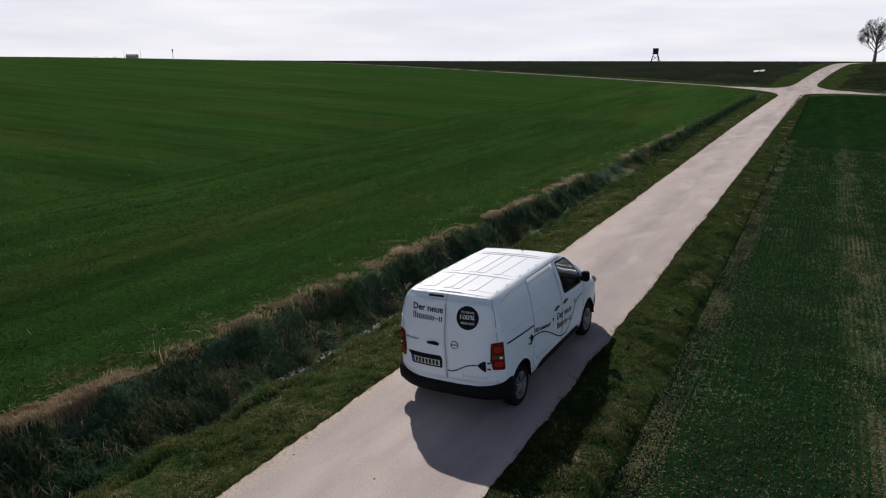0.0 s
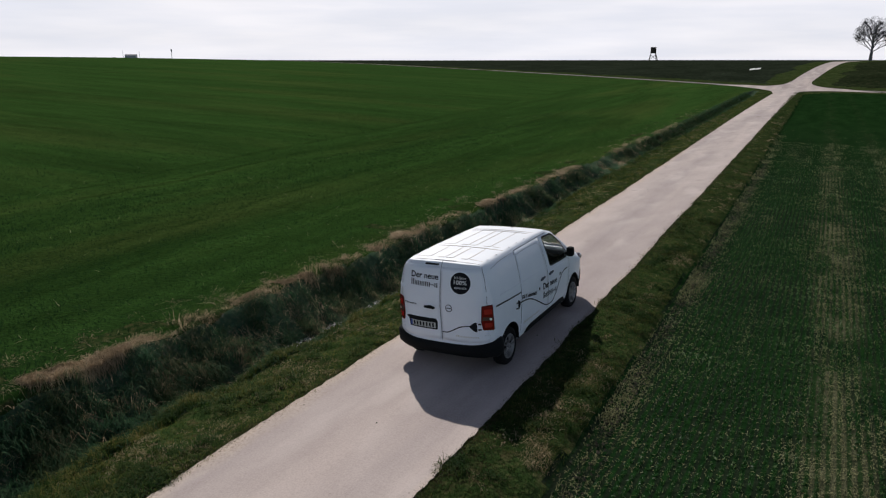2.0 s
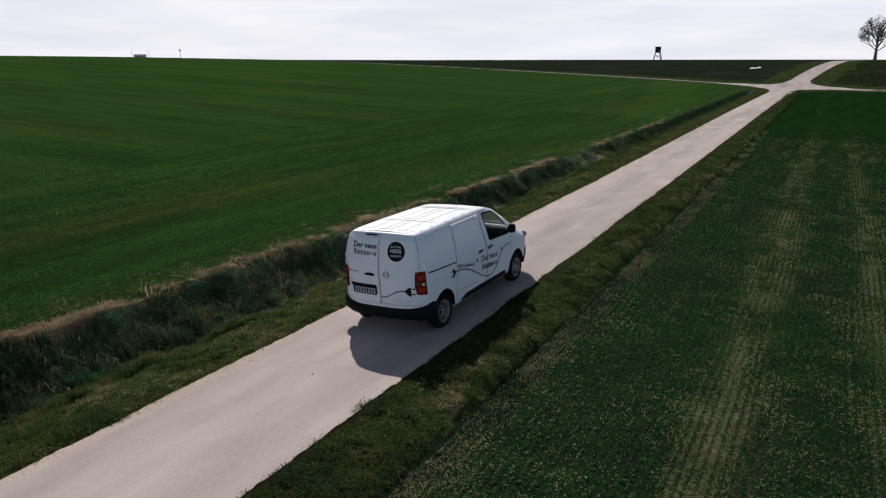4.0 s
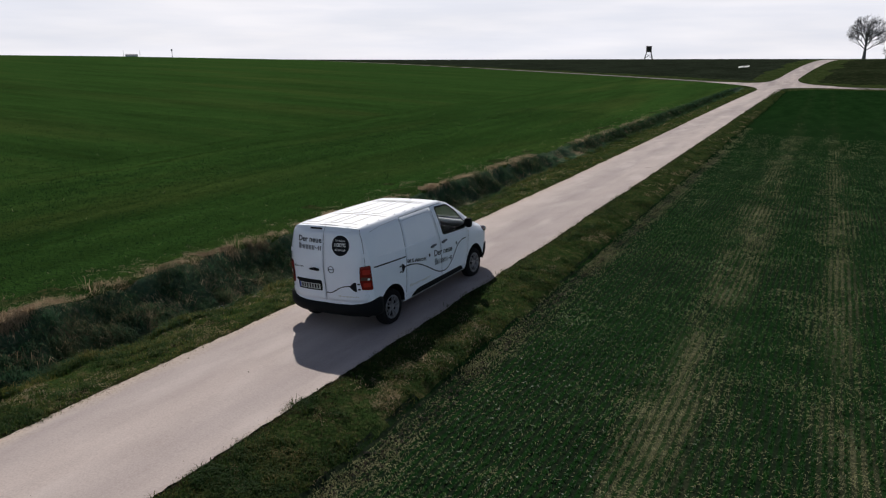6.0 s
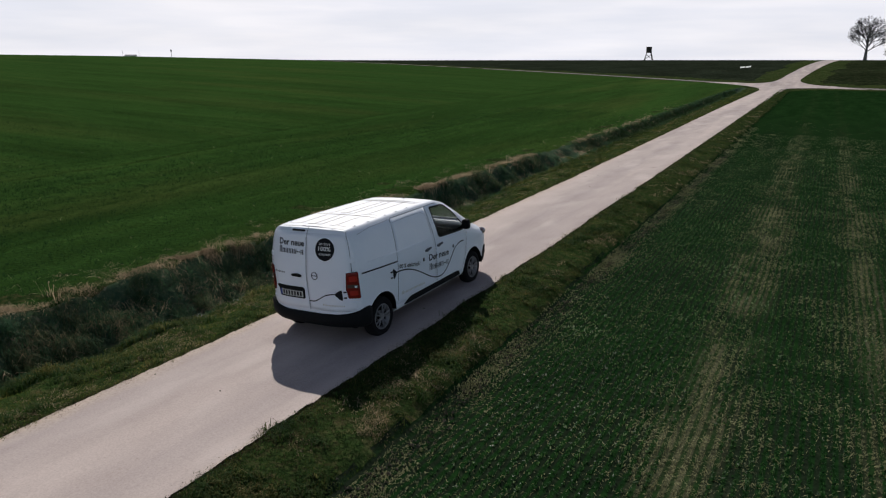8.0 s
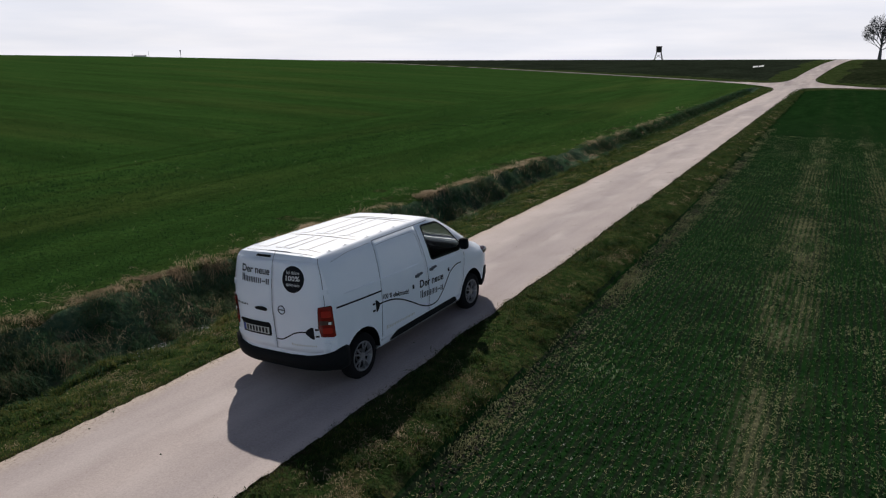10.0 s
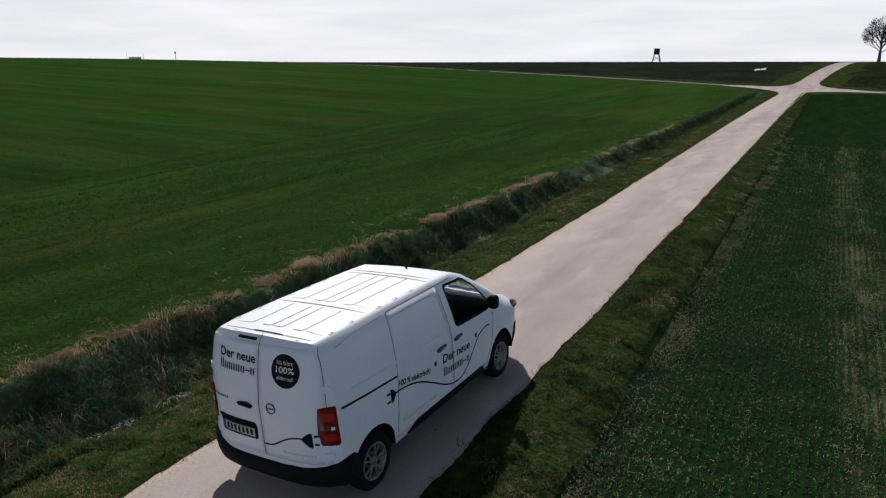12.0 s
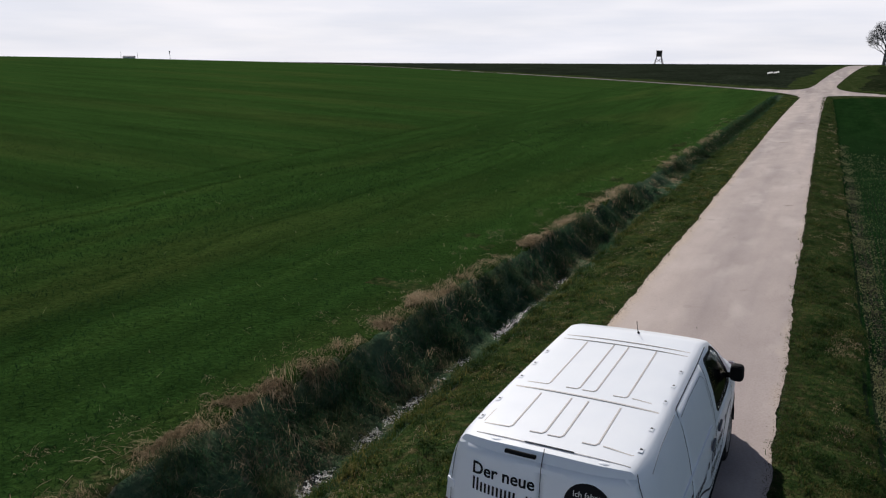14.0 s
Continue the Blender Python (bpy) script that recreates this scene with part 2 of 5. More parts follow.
def road_surface():
    k = Mat("worn_concrete_asphalt", rough=0.9)
    k.set("Specular IOR Level", 0.25)
    base = k.ramp(k.noise(38, 6), (0.25, (0.38, 0.325, 0.303)), (0.5, (0.440, 0.378, 0.357)), (0.8, (0.50, 0.432, 0.409)))
    tracks = k.ramp(k.noise(0.55, 4, (1.0, 0.07, 1)), (0.35, (0.80, 0.80, 0.82)), (0.65, (1.13, 1.12, 1.10)))
    blot = k.ramp(k.noise(1.3, 5, (1, 0.5, 1)), (0.3, (0.91, 0.90, 0.90)), (0.6, (1.03, 1.03, 1.03)))
    c = k.mix(1.0, k.mix(1.0, base, tracks, "MULTIPLY"), blot, "MULTIPLY")
    spots = k.ramp(k.noise(2.6, 3), (0.74, (0, 0, 0)), (0.78, (0.7, 0.7, 0.7)))
    c = k.mix(spots, c, (0.13, 0.12, 0.11))
    break_up = k.mix(1.0, k.ramp(k.noise(0.75, 2), (0.69, (0, 0, 0)), (0.73, (1, 1, 1))), k.ramp(k.noise(14, 5), (0.42, (0, 0, 0)), (0.56, (0.8, 0.8, 0.8))), "MULTIPLY")
    c = k.mix(break_up, c, (0.15, 0.125, 0.105))
    pale = k.ramp(k.noise(0.9, 5, (1.0, 0.35, 1)), (0.52, (0, 0, 0)), (0.72, (0.55, 0.55, 0.55)))
    c = k.mix(pale, c, (0.60, 0.53, 0.50))
    # sand and soil trodden in along both edges
    axis, off, away, edge = (k.n.new(t) for t in ("ShaderNodeSeparateXYZ", "ShaderNodeMath", "ShaderNodeMath", "ShaderNodeMath"))
    k.l.new(k.tc, axis.inputs["Vector"])
    off.operation, off.inputs[1].default_value = "MULTIPLY_ADD", 0.015
    k.l.new(axis.outputs["Y"], off.inputs[0]), k.l.new(axis.outputs["X"], off.inputs[2])
    away.operation = "ABSOLUTE"
    k.l.new(off.outputs["Value"], away.inputs[0])
    edge.operation, edge.inputs[1].default_value = "MULTIPLY_ADD", 0.55
    k.l.new(k.noise(2.2, 6, (1, 0.4, 1)), edge.inputs[0]), k.l.new(away.outputs["Value"], edge.inputs[2])
    half = k.n.new("ShaderNodeMath")
    half.operation, half.inputs[1].default_value = "MULTIPLY", 0.5
    k.l.new(edge.outputs["Value"], half.inputs[0])
    fringe = k.ramp(half.outputs["Value"], (0.80, (0, 0, 0)), (0.96, (0.62, 0.62, 0.62)))
    sand = k.ramp(k.noise(26, 6), (0.32, (0.20, 0.145, 0.10)), (0.45, (0.50, 0.40, 0.30)), (0.7, (0.68, 0.57, 0.45)))
    near = k.n.new("ShaderNodeMapRange")
    near.inputs["From Min"].default_value, near.inputs["From Max"].default_value = 30.0, 60.0
    near.inputs["To Min"].default_value, near.inputs["To Max"].default_value = 1.0, 0.0
    k.l.new(axis.outputs["Y"], near.inputs["Value"])
    k.color(k.mix(k.mix(1.0, fringe, near.outputs["Result"], "MULTIPLY"), c, sand))
    k.bump(k.noise(60, 5), 0.35, 0.01)
    return k.m


def blade_material(name, *stops, trans=0.5, patch=1.1, gloss=0.08, rough=0.7):
    k = Mat(name, rough=rough)
    k.set("Specular IOR Level", gloss)
    f = k.n.new("ShaderNodeMath")
    f.operation, f.use_clamp = "MULTIPLY_ADD", True
    f.inputs[1].default_value, f.inputs[2].default_value = 1.9, -0.72
    half = k.n.new("ShaderNodeMath")
    half.operation = "MULTIPLY_ADD"
    half.inputs[1].default_value = 0.42
    k.l.new(k.noise(patch, 4), f.inputs[0])
    k.l.new(k.island(), half.inputs[0])
    sc = k.n.new("ShaderNodeMath")
    sc.operation = "MULTIPLY"
    sc.inputs[1].default_value = 0.58
    k.l.new(f.outputs["Value"], sc.inputs[0]), k.l.new(sc.outputs["Value"], half.inputs[2])
    c = k.ramp(half.outputs["Value"], *stops)
    k.color(c)
    glow, mixer = k.n.new("ShaderNodeBsdfTranslucent"), k.n.new("ShaderNodeMixShader")
    k.l.new(c, glow.inputs["Color"])
    mixer.inputs["Fac"].default_value = trans
    k.l.new(k.b.outputs["BSDF"], mixer.inputs[1]), k.l.new(glow.outputs["BSDF"], mixer.inputs[2])
    k.l.new(mixer.outputs["Shader"], k.n["Material Output"].inputs["Surface"])
    return k.m


def plain(name, color, rough=0.5, metal=0.0, coat=0.0, grain=0.0, scale=40, spec=0.5):
    k = Mat(name, color, rough, metal)
    k.set("Coat Weight", coat), k.set("Coat Roughness", 0.05), k.set("Specular IOR Level", spec)
    if grain:
        dark, light = [c * (1 - grain) for c in color], [min(1, c * (1 + grain)) for c in color]
        k.color(k.ramp(k.noise(scale, 5), (0.3, dark), (0.7, light)))
        k.bump(k.noise(scale * 2, 4), 0.2, 0.004)
    return k.m


def paint():
    k = Mat("white_car_paint", (0.80, 0.80, 0.81), 0.35)
    k.set("Coat Weight", 0.35), k.set("Coat Roughness", 0.08), k.set("Specular IOR Level", 0.3)
    k.color(k.ramp(k.noise(3, 6), (0.35, (0.805, 0.850, 0.920)), (0.7, (0.840, 0.880, 0.940))))
    k.rough(k.ramp(k.noise(9, 5), (0.3, (0.45, 0.45, 0.45)), (0.7, (0.58, 0.58, 0.58))))
    return k.m


def glass(name, color=(0.46, 0.50, 0.50)):
    k = Mat(name, color, 0.02)
    k.set("Transmission Weight", 1.0), k.set("IOR", 1.08)
    return k.m


M = {
    "wheat": wheat_ground(),
    "drilled": drilled_ground(),
    "verge": rough_ground("verge_turf", ((0.25, (0.014, 0.032, 0.010)), (0.5, (0.033, 0.054, 0.017)), (0.76, (0.10, 0.084, 0.042)))),
    "ditch": rough_ground("ditch_soil", ((0.3, (0.034, 0.074, 0.046)), (0.58, (0.070, 0.105, 0.060)), (0.82, (0.28, 0.235, 0.175)))),
    "plough": rough_ground("ploughed_soil", ((0.3, (0.013, 0.018, 0.012)), (0.6, (0.025, 0.033, 0.021)), (0.85, (0.046, 0.055, 0.036))), 1.6, 0.2),
    "slope": rough_ground("rough_slope", ((0.3, (0.010, 0.017, 0.008)), (0.55, (0.022, 0.030, 0.014)), (0.8, (0.065, 0.064, 0.040))), 1.6, 0.15),
    "far": rough_ground("distant_fields", ((0.3, (0.02, 0.035, 0.012)), (0.7, (0.04, 0.055, 0.02))), 0.05, 0.1),
    "road": road_surface(),
    "gravel": rough_ground("pale_gravel", ((0.3, (0.18, 0.165, 0.15)), (0.6, (0.30, 0.28, 0.26)), (0.85, (0.42, 0.40, 0.37))), 30, 0.01),
    "paint": paint(),
    "black": plain("black_plastic", (0.006, 0.007, 0.008), 0.75, grain=0.25, spec=0.15),
    "seam": plain("dark_seam", (0.05, 0.053, 0.062), 0.9, spec=0.05),
    "soft_seam": plain("faint_fold", (0.30, 0.31, 0.34), 0.6),
    # grey for the roof lines: the shade along the folds is put into the colour
    "fold": plain("shaded_roof_fold", (0.52, 0.49, 0.48), 0.6),
    "decal": plain("black_film", (0.010, 0.011, 0.014), 0.6, spec=0.1),
    "tyre": plain("tyre_rubber", (0.010, 0.010, 0.011), 0.9, grain=0.3, spec=0.1),
    "handle": plain("grey_blue_plastic", (0.065, 0.072, 0.095), 0.5),
    "faint": plain("faint_beige_film", (0.58, 0.56, 0.50), 0.5),
    # a white plate; the shade on it is put into this grey
    "plate": plain("shaded_plate", (0.46, 0.48, 0.46), 0.5, grain=0.1),
    "alloy": plain("alloy", (0.22, 0.22, 0.23), 0.45, 0.6),
    "red": plain("red_lens", (0.17, 0.006, 0.006), 0.2, coat=0.5),
    "bright_red": plain("bright_red_lens", (0.36, 0.02, 0.015), 0.2, coat=0.5),
    "smoke": plain("smoked_lens", (0.09, 0.05, 0.045), 0.12, coat=1.0),
    "white": plain("white_film", (0.78, 0.78, 0.77), 0.5),
    "grey_text": plain("grey_film", (0.42, 0.42, 0.38), 0.5),
    "blue": plain("blue_film", (0.02, 0.06, 0.3), 0.5),
    "inside": plain("dark_trim", (0.010, 0.010, 0.011), 0.9, grain=0.2, spec=0.05),
    "glass": glass("window_glass"),
    "wood": plain("weathered_wood", (0.045, 0.036, 0.028), 0.9, grain=0.4, scale=12),
    "bark": plain("bark", (0.15, 0.145, 0.145), 0.95, grain=0.4, scale=6),
    "board": plain("pale_board", (0.82, 0.81, 0.78), 0.7, grain=0.15),
    "house": plain("pale_wall", (0.42, 0.44, 0.47), 0.8, grain=0.1, scale=1),
    "roof": plain("grey_roof", (0.16, 0.17, 0.19), 0.8, grain=0.2, scale=1),
    "leaf_dark": blade_material("evergreen_leaf", (0.0, (0.012, 0.022, 0.010)), (1.0, (0.03, 0.045, 0.018))),
    "wheat_blade": blade_material("wheat_blade", (0.0, (0.010, 0.030, 0.010)), (0.5, (0.015, 0.045, 0.014)), (0.9, (0.028, 0.060, 0.018)), (1.0, (0.10, 0.11, 0.045)), patch=0.35),
    "verge_blade": blade_material("verge_blade", (0.0, (0.014, 0.044, 0.011)), (0.32, (0.042, 0.085, 0.018)), (0.52, (0.135, 0.145, 0.034)), (0.74, (0.27, 0.205, 0.085)), (1.0, (0.50, 0.39, 0.24)), patch=1.5),
    "dry_blade": blade_material("dry_grass", (0.0, (0.13, 0.100, 0.058)), (0.45, (0.46, 0.355, 0.235)), (1.0, (0.90, 0.76, 0.58)), trans=0.6),
    "ditch_blade": blade_material("ditch_grass", (0.0, (0.026, 0.080, 0.042)), (0.48, (0.058, 0.135, 0.060)), (0.74, (0.17, 0.155, 0.085)), (0.92, (0.62, 0.50, 0.37)), patch=1.3),
    "edge_blade": blade_material("trodden_grass", (0.0, (0.026, 0.025, 0.012)), (0.5, (0.062, 0.050, 0.028)), (0.85, (0.16, 0.12, 0.075)), (1.0, (0.38, 0.30, 0.20)), patch=1.6),
    "low_turf": blade_material("low_turf", (0.0, (0.014, 0.042, 0.010)), (0.36, (0.034, 0.072, 0.016)), (0.58, (0.095, 0.102, 0.027)), (0.78, (0.24, 0.185, 0.085)), (1.0, (0.48, 0.38, 0.23)), patch=1.5),
    "tussock": blade_material("tussock", (0.0, (0.028, 0.070, 0.028)), (0.42, (0.075, 0.105, 0.045)), (0.66, (0.25, 0.205, 0.125)), (0.90, (0.66, 0.54, 0.39)), patch=1.7),
    "rush": blade_material("rush", (0.0, (0.022, 0.056, 0.020)), (0.6, (0.048, 0.092, 0.030)), (1.0, (0.13, 0.13, 0.06))),
    # the palest seedling stop puts glints on leaf tips into the colour
    "seedling": blade_material("seedling", (0.0, (0.009, 0.040, 0.009)), (0.44, (0.024, 0.082, 0.018)), (0.60, (0.10, 0.175, 0.056)), (0.80, (0.46, 0.52, 0.34)), patch=0.6, gloss=0.4, rough=0.42),
    "straw": blade_material("straw", (0.0, (0.15, 0.150, 0.068)), (0.6, (0.38, 0.365, 0.195)), (1.0, (0.76, 0.72, 0.49)), trans=0.35),
    "clod": blade_material("dry_clod", (0.0, (0.040, 0.032, 0.022)), (1.0, (0.20, 0.165, 0.12)), trans=0.0),
}


def water():
    k = Mat("ditch_water", (0.02, 0.022, 0.018), 0.08)
    k.set("Specular IOR Level", 1.0)
    k.bump(k.noise(14, 4), 0.9, 0.06)
    return k.m


# wet stones; the near-white stops put the sun's glints into their colour
def glint_stone():
    k = Mat("glint_stone", rough=0.22)
    k.set("Specular IOR Level", 0.8)
    k.color(k.ramp(k.island(), (0.0, (0.25, 0.24, 0.23)), (0.4, (0.70, 0.69, 0.67)), (1.0, (0.92, 0.91, 0.89))))
    return k.m


M["water"] = water()
M["stone"] = glint_stone()


def dusty_glass():
    """Glass under a thin film of dust that the sun lights."""
    k = Mat("dusty_windscreen", (0.5, 0.54, 0.53), 0.02)
    k.set("Transmission Weight", 1.0), k.set("IOR", 1.08)
    dust, mixer = k.n.new("ShaderNodeBsdfTranslucent"), k.n.new("ShaderNodeMixShader")
    dust.inputs["Color"].default_value = (0.7, 0.72, 0.7, 1)
    k.l.new(k.ramp(k.noise(6, 5), (0.3, (0.02, 0.02, 0.02)), (0.7, (0.06, 0.06, 0.06))), mixer.inputs["Fac"])
    k.l.new(k.b.outputs["BSDF"], mixer.inputs[1]), k.l.new(dust.outputs["BSDF"], mixer.inputs[2])
    k.l.new(mixer.outputs["Shader"], k.n["Material Output"].inputs["Surface"])
    return k.m


M["dusty_glass"] = dusty_glass()


# ---------------------------------------------------------------- mesh helpers
def quads(name, verts, faces, mats, index=None, smooth=False):
    """An object from numpy vertices and faces of one size."""
    verts, faces = np.asarray(verts, np.float32), np.asarray(faces, np.int32)
    me = bpy.data.meshes.new(name)
    me.vertices.add(len(verts)), me.vertices.foreach_set("co", verts.ravel())
    me.loops.add(faces.size), me.loops.foreach_set("vertex_index", faces.ravel())
    me.polygons.add(len(faces))
    me.polygons.foreach_set("loop_start", np.arange(len(faces), dtype=np.int32) * faces.shape[1])
    for m in mats:
        me.materials.append(M[m])
    if index is not None:
        me.polygons.foreach_set("material_index", np.asarray(index, np.int32))
    me.polygons.foreach_set("use_smooth", np.full(len(faces), smooth))
    me.update(calc_edges=True)
    return new(name, me)


def part(name, bm, material, parent, label="", smooth=False):
    """One mesh object from a bmesh, under a thing or a part."""
    me = bpy.data.meshes.new(name)
    bm.to_mesh(me)
    bm.free()
    me.materials.append(M[material])
    for f in me.polygons:
        f.use_smooth = smooth
    ob = new(name, me)
    ob.parent = parent
    return tagged(ob, label) if label else ob


def box_bm(lo, hi, bevel=0.0, segments=2):
    bm = bmesh.new()
    bmesh.ops.create_cube(bm, size=1)
    for v in bm.verts:
        v.co = Vector([lo[i] + (v.co[i] + 0.5) * (hi[i] - lo[i]) for i in range(3)])
    if bevel:
        bmesh.ops.bevel(bm, geom=bm.edges[:], offset=bevel, segments=segments, affect="EDGES")
    return bm


def rod(bm, a, b, r0, r1=None, sides=6):
    """A tapered rod from a to b in bm."""
    a, b = Vector(a), Vector(b)
    turn = (b - a).to_track_quat("Z", "Y").to_matrix()
    rings = []
    for c, r in ((a, r0), (b, r0 if r1 is None else r1)):
        rings.append([bm.verts.new(c + turn @ Vector((math.cos(i * math.tau / sides) * r, math.sin(i * math.tau / sides) * r, 0))) for i in range(sides)])
    for i in range(sides):
        j = (i + 1) % sides
        bm.faces.new((rings[0][i], rings[0][j], rings[1][j], rings[1][i]))
    bm.faces.new(rings[0][::-1]), bm.faces.new(rings[1])


# ---------------------------------------------------------------- the lie of the land
HEAD = -0.015                       # the farm road's heading: x falls by this much a metre
ROAD_L, ROAD_R = -1.63, 1.47        # the road's edges
CROSS = (-1.0, 111.0)               # the crossing
SKEW = 0.36                         # the side road falls back by this much a metre to the left
PROFILE_W = np.array([-9.0, -5.3, -4.98, -4.84, -4.62, -4.30, -4.05, -3.85, -3.65, -3.45, -3.15, -2.6, -1.75, 1.68, 2.10, 2.50, 2.62, 2.74, 2.90, 3.6, 12.0])
PROFILE_Z = np.array([0.14, 0.13, 0.12, -0.06, -0.34, -0.57, -0.71, -0.74, -0.68, -0.58, -0.47, -0.35, -0.226, -0.02, -0.06, -0.12, -0.16, -0.25, -0.28, -0.30, -0.34])
GAP = (20.5, 26.5)                  # a grassy field crossing fills the ditch here


def lattice(x, y, scale, seed):
    """Smooth value noise in [-1, 1]."""
    x, y = np.asarray(x, float) / scale + seed * 17.3, np.asarray(y, float) / scale + seed * 5.1
    ix, iy = np.floor(x), np.floor(y)
    fx, fy = x - ix, y - iy
    fx, fy = fx * fx * (3 - 2 * fx), fy * fy * (3 - 2 * fy)

    def h(a, b):
        v = np.sin(a * 127.1 + b * 311.7 + seed * 74.7) * 43758.5453
        return (v - np.floor(v)) * 2 - 1

    return (h(ix, iy) * (1 - fx) + h(ix + 1, iy) * fx) * (1 - fy) + (h(ix, iy + 1) * (1 - fx) + h(ix + 1, iy + 1) * fx) * fy


def ease(t):
    t = np.clip(t, 0, 1)
    return t * t * (3 - 2 * t)


def beyond(x, y):
    """How far a place lies beyond the side road."""
    return ((y - CROSS[1]) + SKEW * (x - CROSS[0])) / math.hypot(1, SKEW)


def slim(y):
    """By how much the ditch narrows up the road."""
    return np.interp(y, [-4, 2, 14, 36, 100], [0.05, 0.13, 0.38, 0.85, 0.95])


def outward(w, y):
    """The true offset from the road of a place in the ditch's full section."""
    return w + slim(y) * np.clip((-3.3 - w) / 1.7, 0, 1)


def inward(w, y):
    """The place in the full section of a true offset."""
    k = slim(y)
    return np.where(w > -3.3, w, np.where(w < -5.0 + k, w - k, -3.3 + (w + 3.3) / (1 - k / 1.7)))


def brow(w, y):
    """How the brow of the verge above the drilled field wavers."""
    return ease((w - 2.1) / 0.3) * ease((3.6 - w) / 0.5) * (0.10 * lattice(y * 0, y, 1.3, 44) + 0.05 * lattice(w, y, 0.35, 45))


def land(x, y, rough=True):
    """The height of the ground."""
    x, y = np.asarray(x, float), np.asarray(y, float)
    w = inward(x - HEAD * y, y)
    bank = ease((-4.1 - w) / 0.5) * ease((w + 7.5) / 1.2)
    near = np.interp(w + brow(w, y) + bank * (0.07 * lattice(y * 0, y, 1.9, 41) + 0.09 * lattice(w, y, 0.6, 42)), PROFILE_W, PROFILE_Z)
    filled = np.interp(w, [-5.2, -4.2, -3.0, -1.75], [0.13, -0.08, -0.24, -0.226])
    fill = np.maximum(0.85 * ease((y - GAP[0]) / 1.5) * ease((GAP[1] - y) / 1.5), 0.50 * ease((y - 7) / 20))
    fill = fill * ease((w + 5.3) / 0.3) * ease((-1.8 - w) / 0.4)
    near = near * (1 - fill) + filled * fill
    mean = np.interp(w, [-9, -4, 0, 4, 12], [0.14, 0.0, -0.12, -0.25, -0.36])
    fade = ease((y - 90) / 21)
    z = near * (1 - fade) + (mean * 0.3) * fade
    if rough:
        ditch = np.exp(-((w + 4.2) / 0.8) ** 2)
        off = (1 - fade) * ease((np.abs(x - HEAD * y + 0.055) - 1.62) / 0.35)
        z = z + off * (0.13 * ditch * lattice(x, y, 0.6, 3) + 0.05 * ditch * lattice(x, y, 0.2, 4) + (0.05 * lattice(x, y, 0.55, 1) + 0.03 * lattice(x, y, 0.19, 2)) * np.where((w > -5.0) & (w < 2.7), 1, 0.6))
    left = np.maximum(0, -x - 6)
    z = z + 0.75 * ease(y / 130) + 5.0 * (1 - np.exp(-left / 140))
    z = z + 1.5 * np.exp(-((x + 190) ** 2 + (y - 90) ** 2) / (2 * 70 ** 2))
    z = z + 0.9 * ease((x - 10) / 80)
    q = beyond(x, y)
    s = np.clip(q / 58, 0, 1)
    z = z + np.maximum(0, 4.62 - z) * (1 - (1 - s) ** 1.7) + 0.35 * ease((q - 58) / 150)
    far = np.hypot(x, y)
    return z - ease((far - 330) / 500) * (z - 2.0)


def road_x(y):
    """The middle line of the road; past the crossing it bends."""
    y = np.asarray(y, float)
    return -0.085 + HEAD * np.minimum(y, CROSS[1]) + np.clip((y - 40) / (CROSS[1] - 40), 0, 1) ** 2 * 0.8 + np.where(y > CROSS[1], (y - CROSS[1]) * 0.103, 0)


def grid(name, xs, ys, mats, index, smooth=True, lift=0.0):
    X, Y = np.meshgrid(xs, ys)
    X = X + HEAD * np.clip(Y, -60, 130)
    Z = land(X, Y) + lift
    n, m = len(xs), len(ys)
    i = np.arange((m - 1) * n).reshape(m - 1, n)[:, :-1].ravel()
    faces = np.stack([i, i + 1, i + n + 1, i + n], 1)
    cx = (X.ravel()[faces].mean(1), Y.ravel()[faces].mean(1))
    return X, Y, Z, faces, index(*cx)


def spaced(*spans):
    out = [spans[0][0]]
    for a, b, d in spans:
        out += list(np.linspace(a, b, max(2, int(round((b - a) / d)) + 1))[1:])
    return np.array(out)


def build_ground():
    xs = spaced((-3000, -600, 300), (-600, -200, 25), (-200, -60, 7), (-60, -20, 1), (-20, -9, 0.6), (-9, -5.4, 0.2), (-5.4, -1.7, 0.1),
                (-1.7, 1.3, 0.5), (1.3, 3.2, 0.09), (3.2, 12, 0.2), (12, 24, 0.8), (24, 60, 1), (60, 80, 4), (80, 300, 20), (300, 3000, 300))
    ys = spaced((-3000, -300, 300), (-300, -60, 30), (-60, -14, 2), (-14, 26, 0.16), (26, 60, 0.5), (60, 110, 1.2), (110, 190, 0.8), (190, 240, 2.5), (240, 400, 16), (400, 3000, 200))

    def zone(x, y):
        w, q = inward(x - HEAD * y, y), beyond(x, y)
        mid = x - road_x(y)
        out = np.where(w < -5.0, 0, np.where(w + brow(w, y) > 2.68, 1, 2))
        out = np.where((w > -5.0) & (w < -3.3), 3, out)
        out = np.where((w < -5.0) & (w > -7.5) & (y < 60) & (lattice(x, y, 0.9, 8) > 0.35 + (-w - 5.0) * 0.25), 2, out)
        jag = 0.7 * lattice(x, y, 5, 9) + 0.6 * lattice(x, y, 1.7, 19)
        out = np.where((out == 1) & (q > -3.2 - 9 * np.exp(-(w - 2.7) / 3.0)), 2, out)
        out = np.where((out == 0) & (q > -2.4), 2, out)
        out = np.where(q > 1.0, 2, out)
        out = np.where((q > 4 + jag) & (mid < -5 + jag), 4, out)
        out = np.where((q > 4 + jag) & (mid > 5 + jag), 6, out)
        out = np.where((q > -9) & (q <= 3) & (np.abs(mid) < 14) & (out != 0) & (out != 1), 2, out)
        return np.where(np.hypot(x, y) > 420, 5, out)

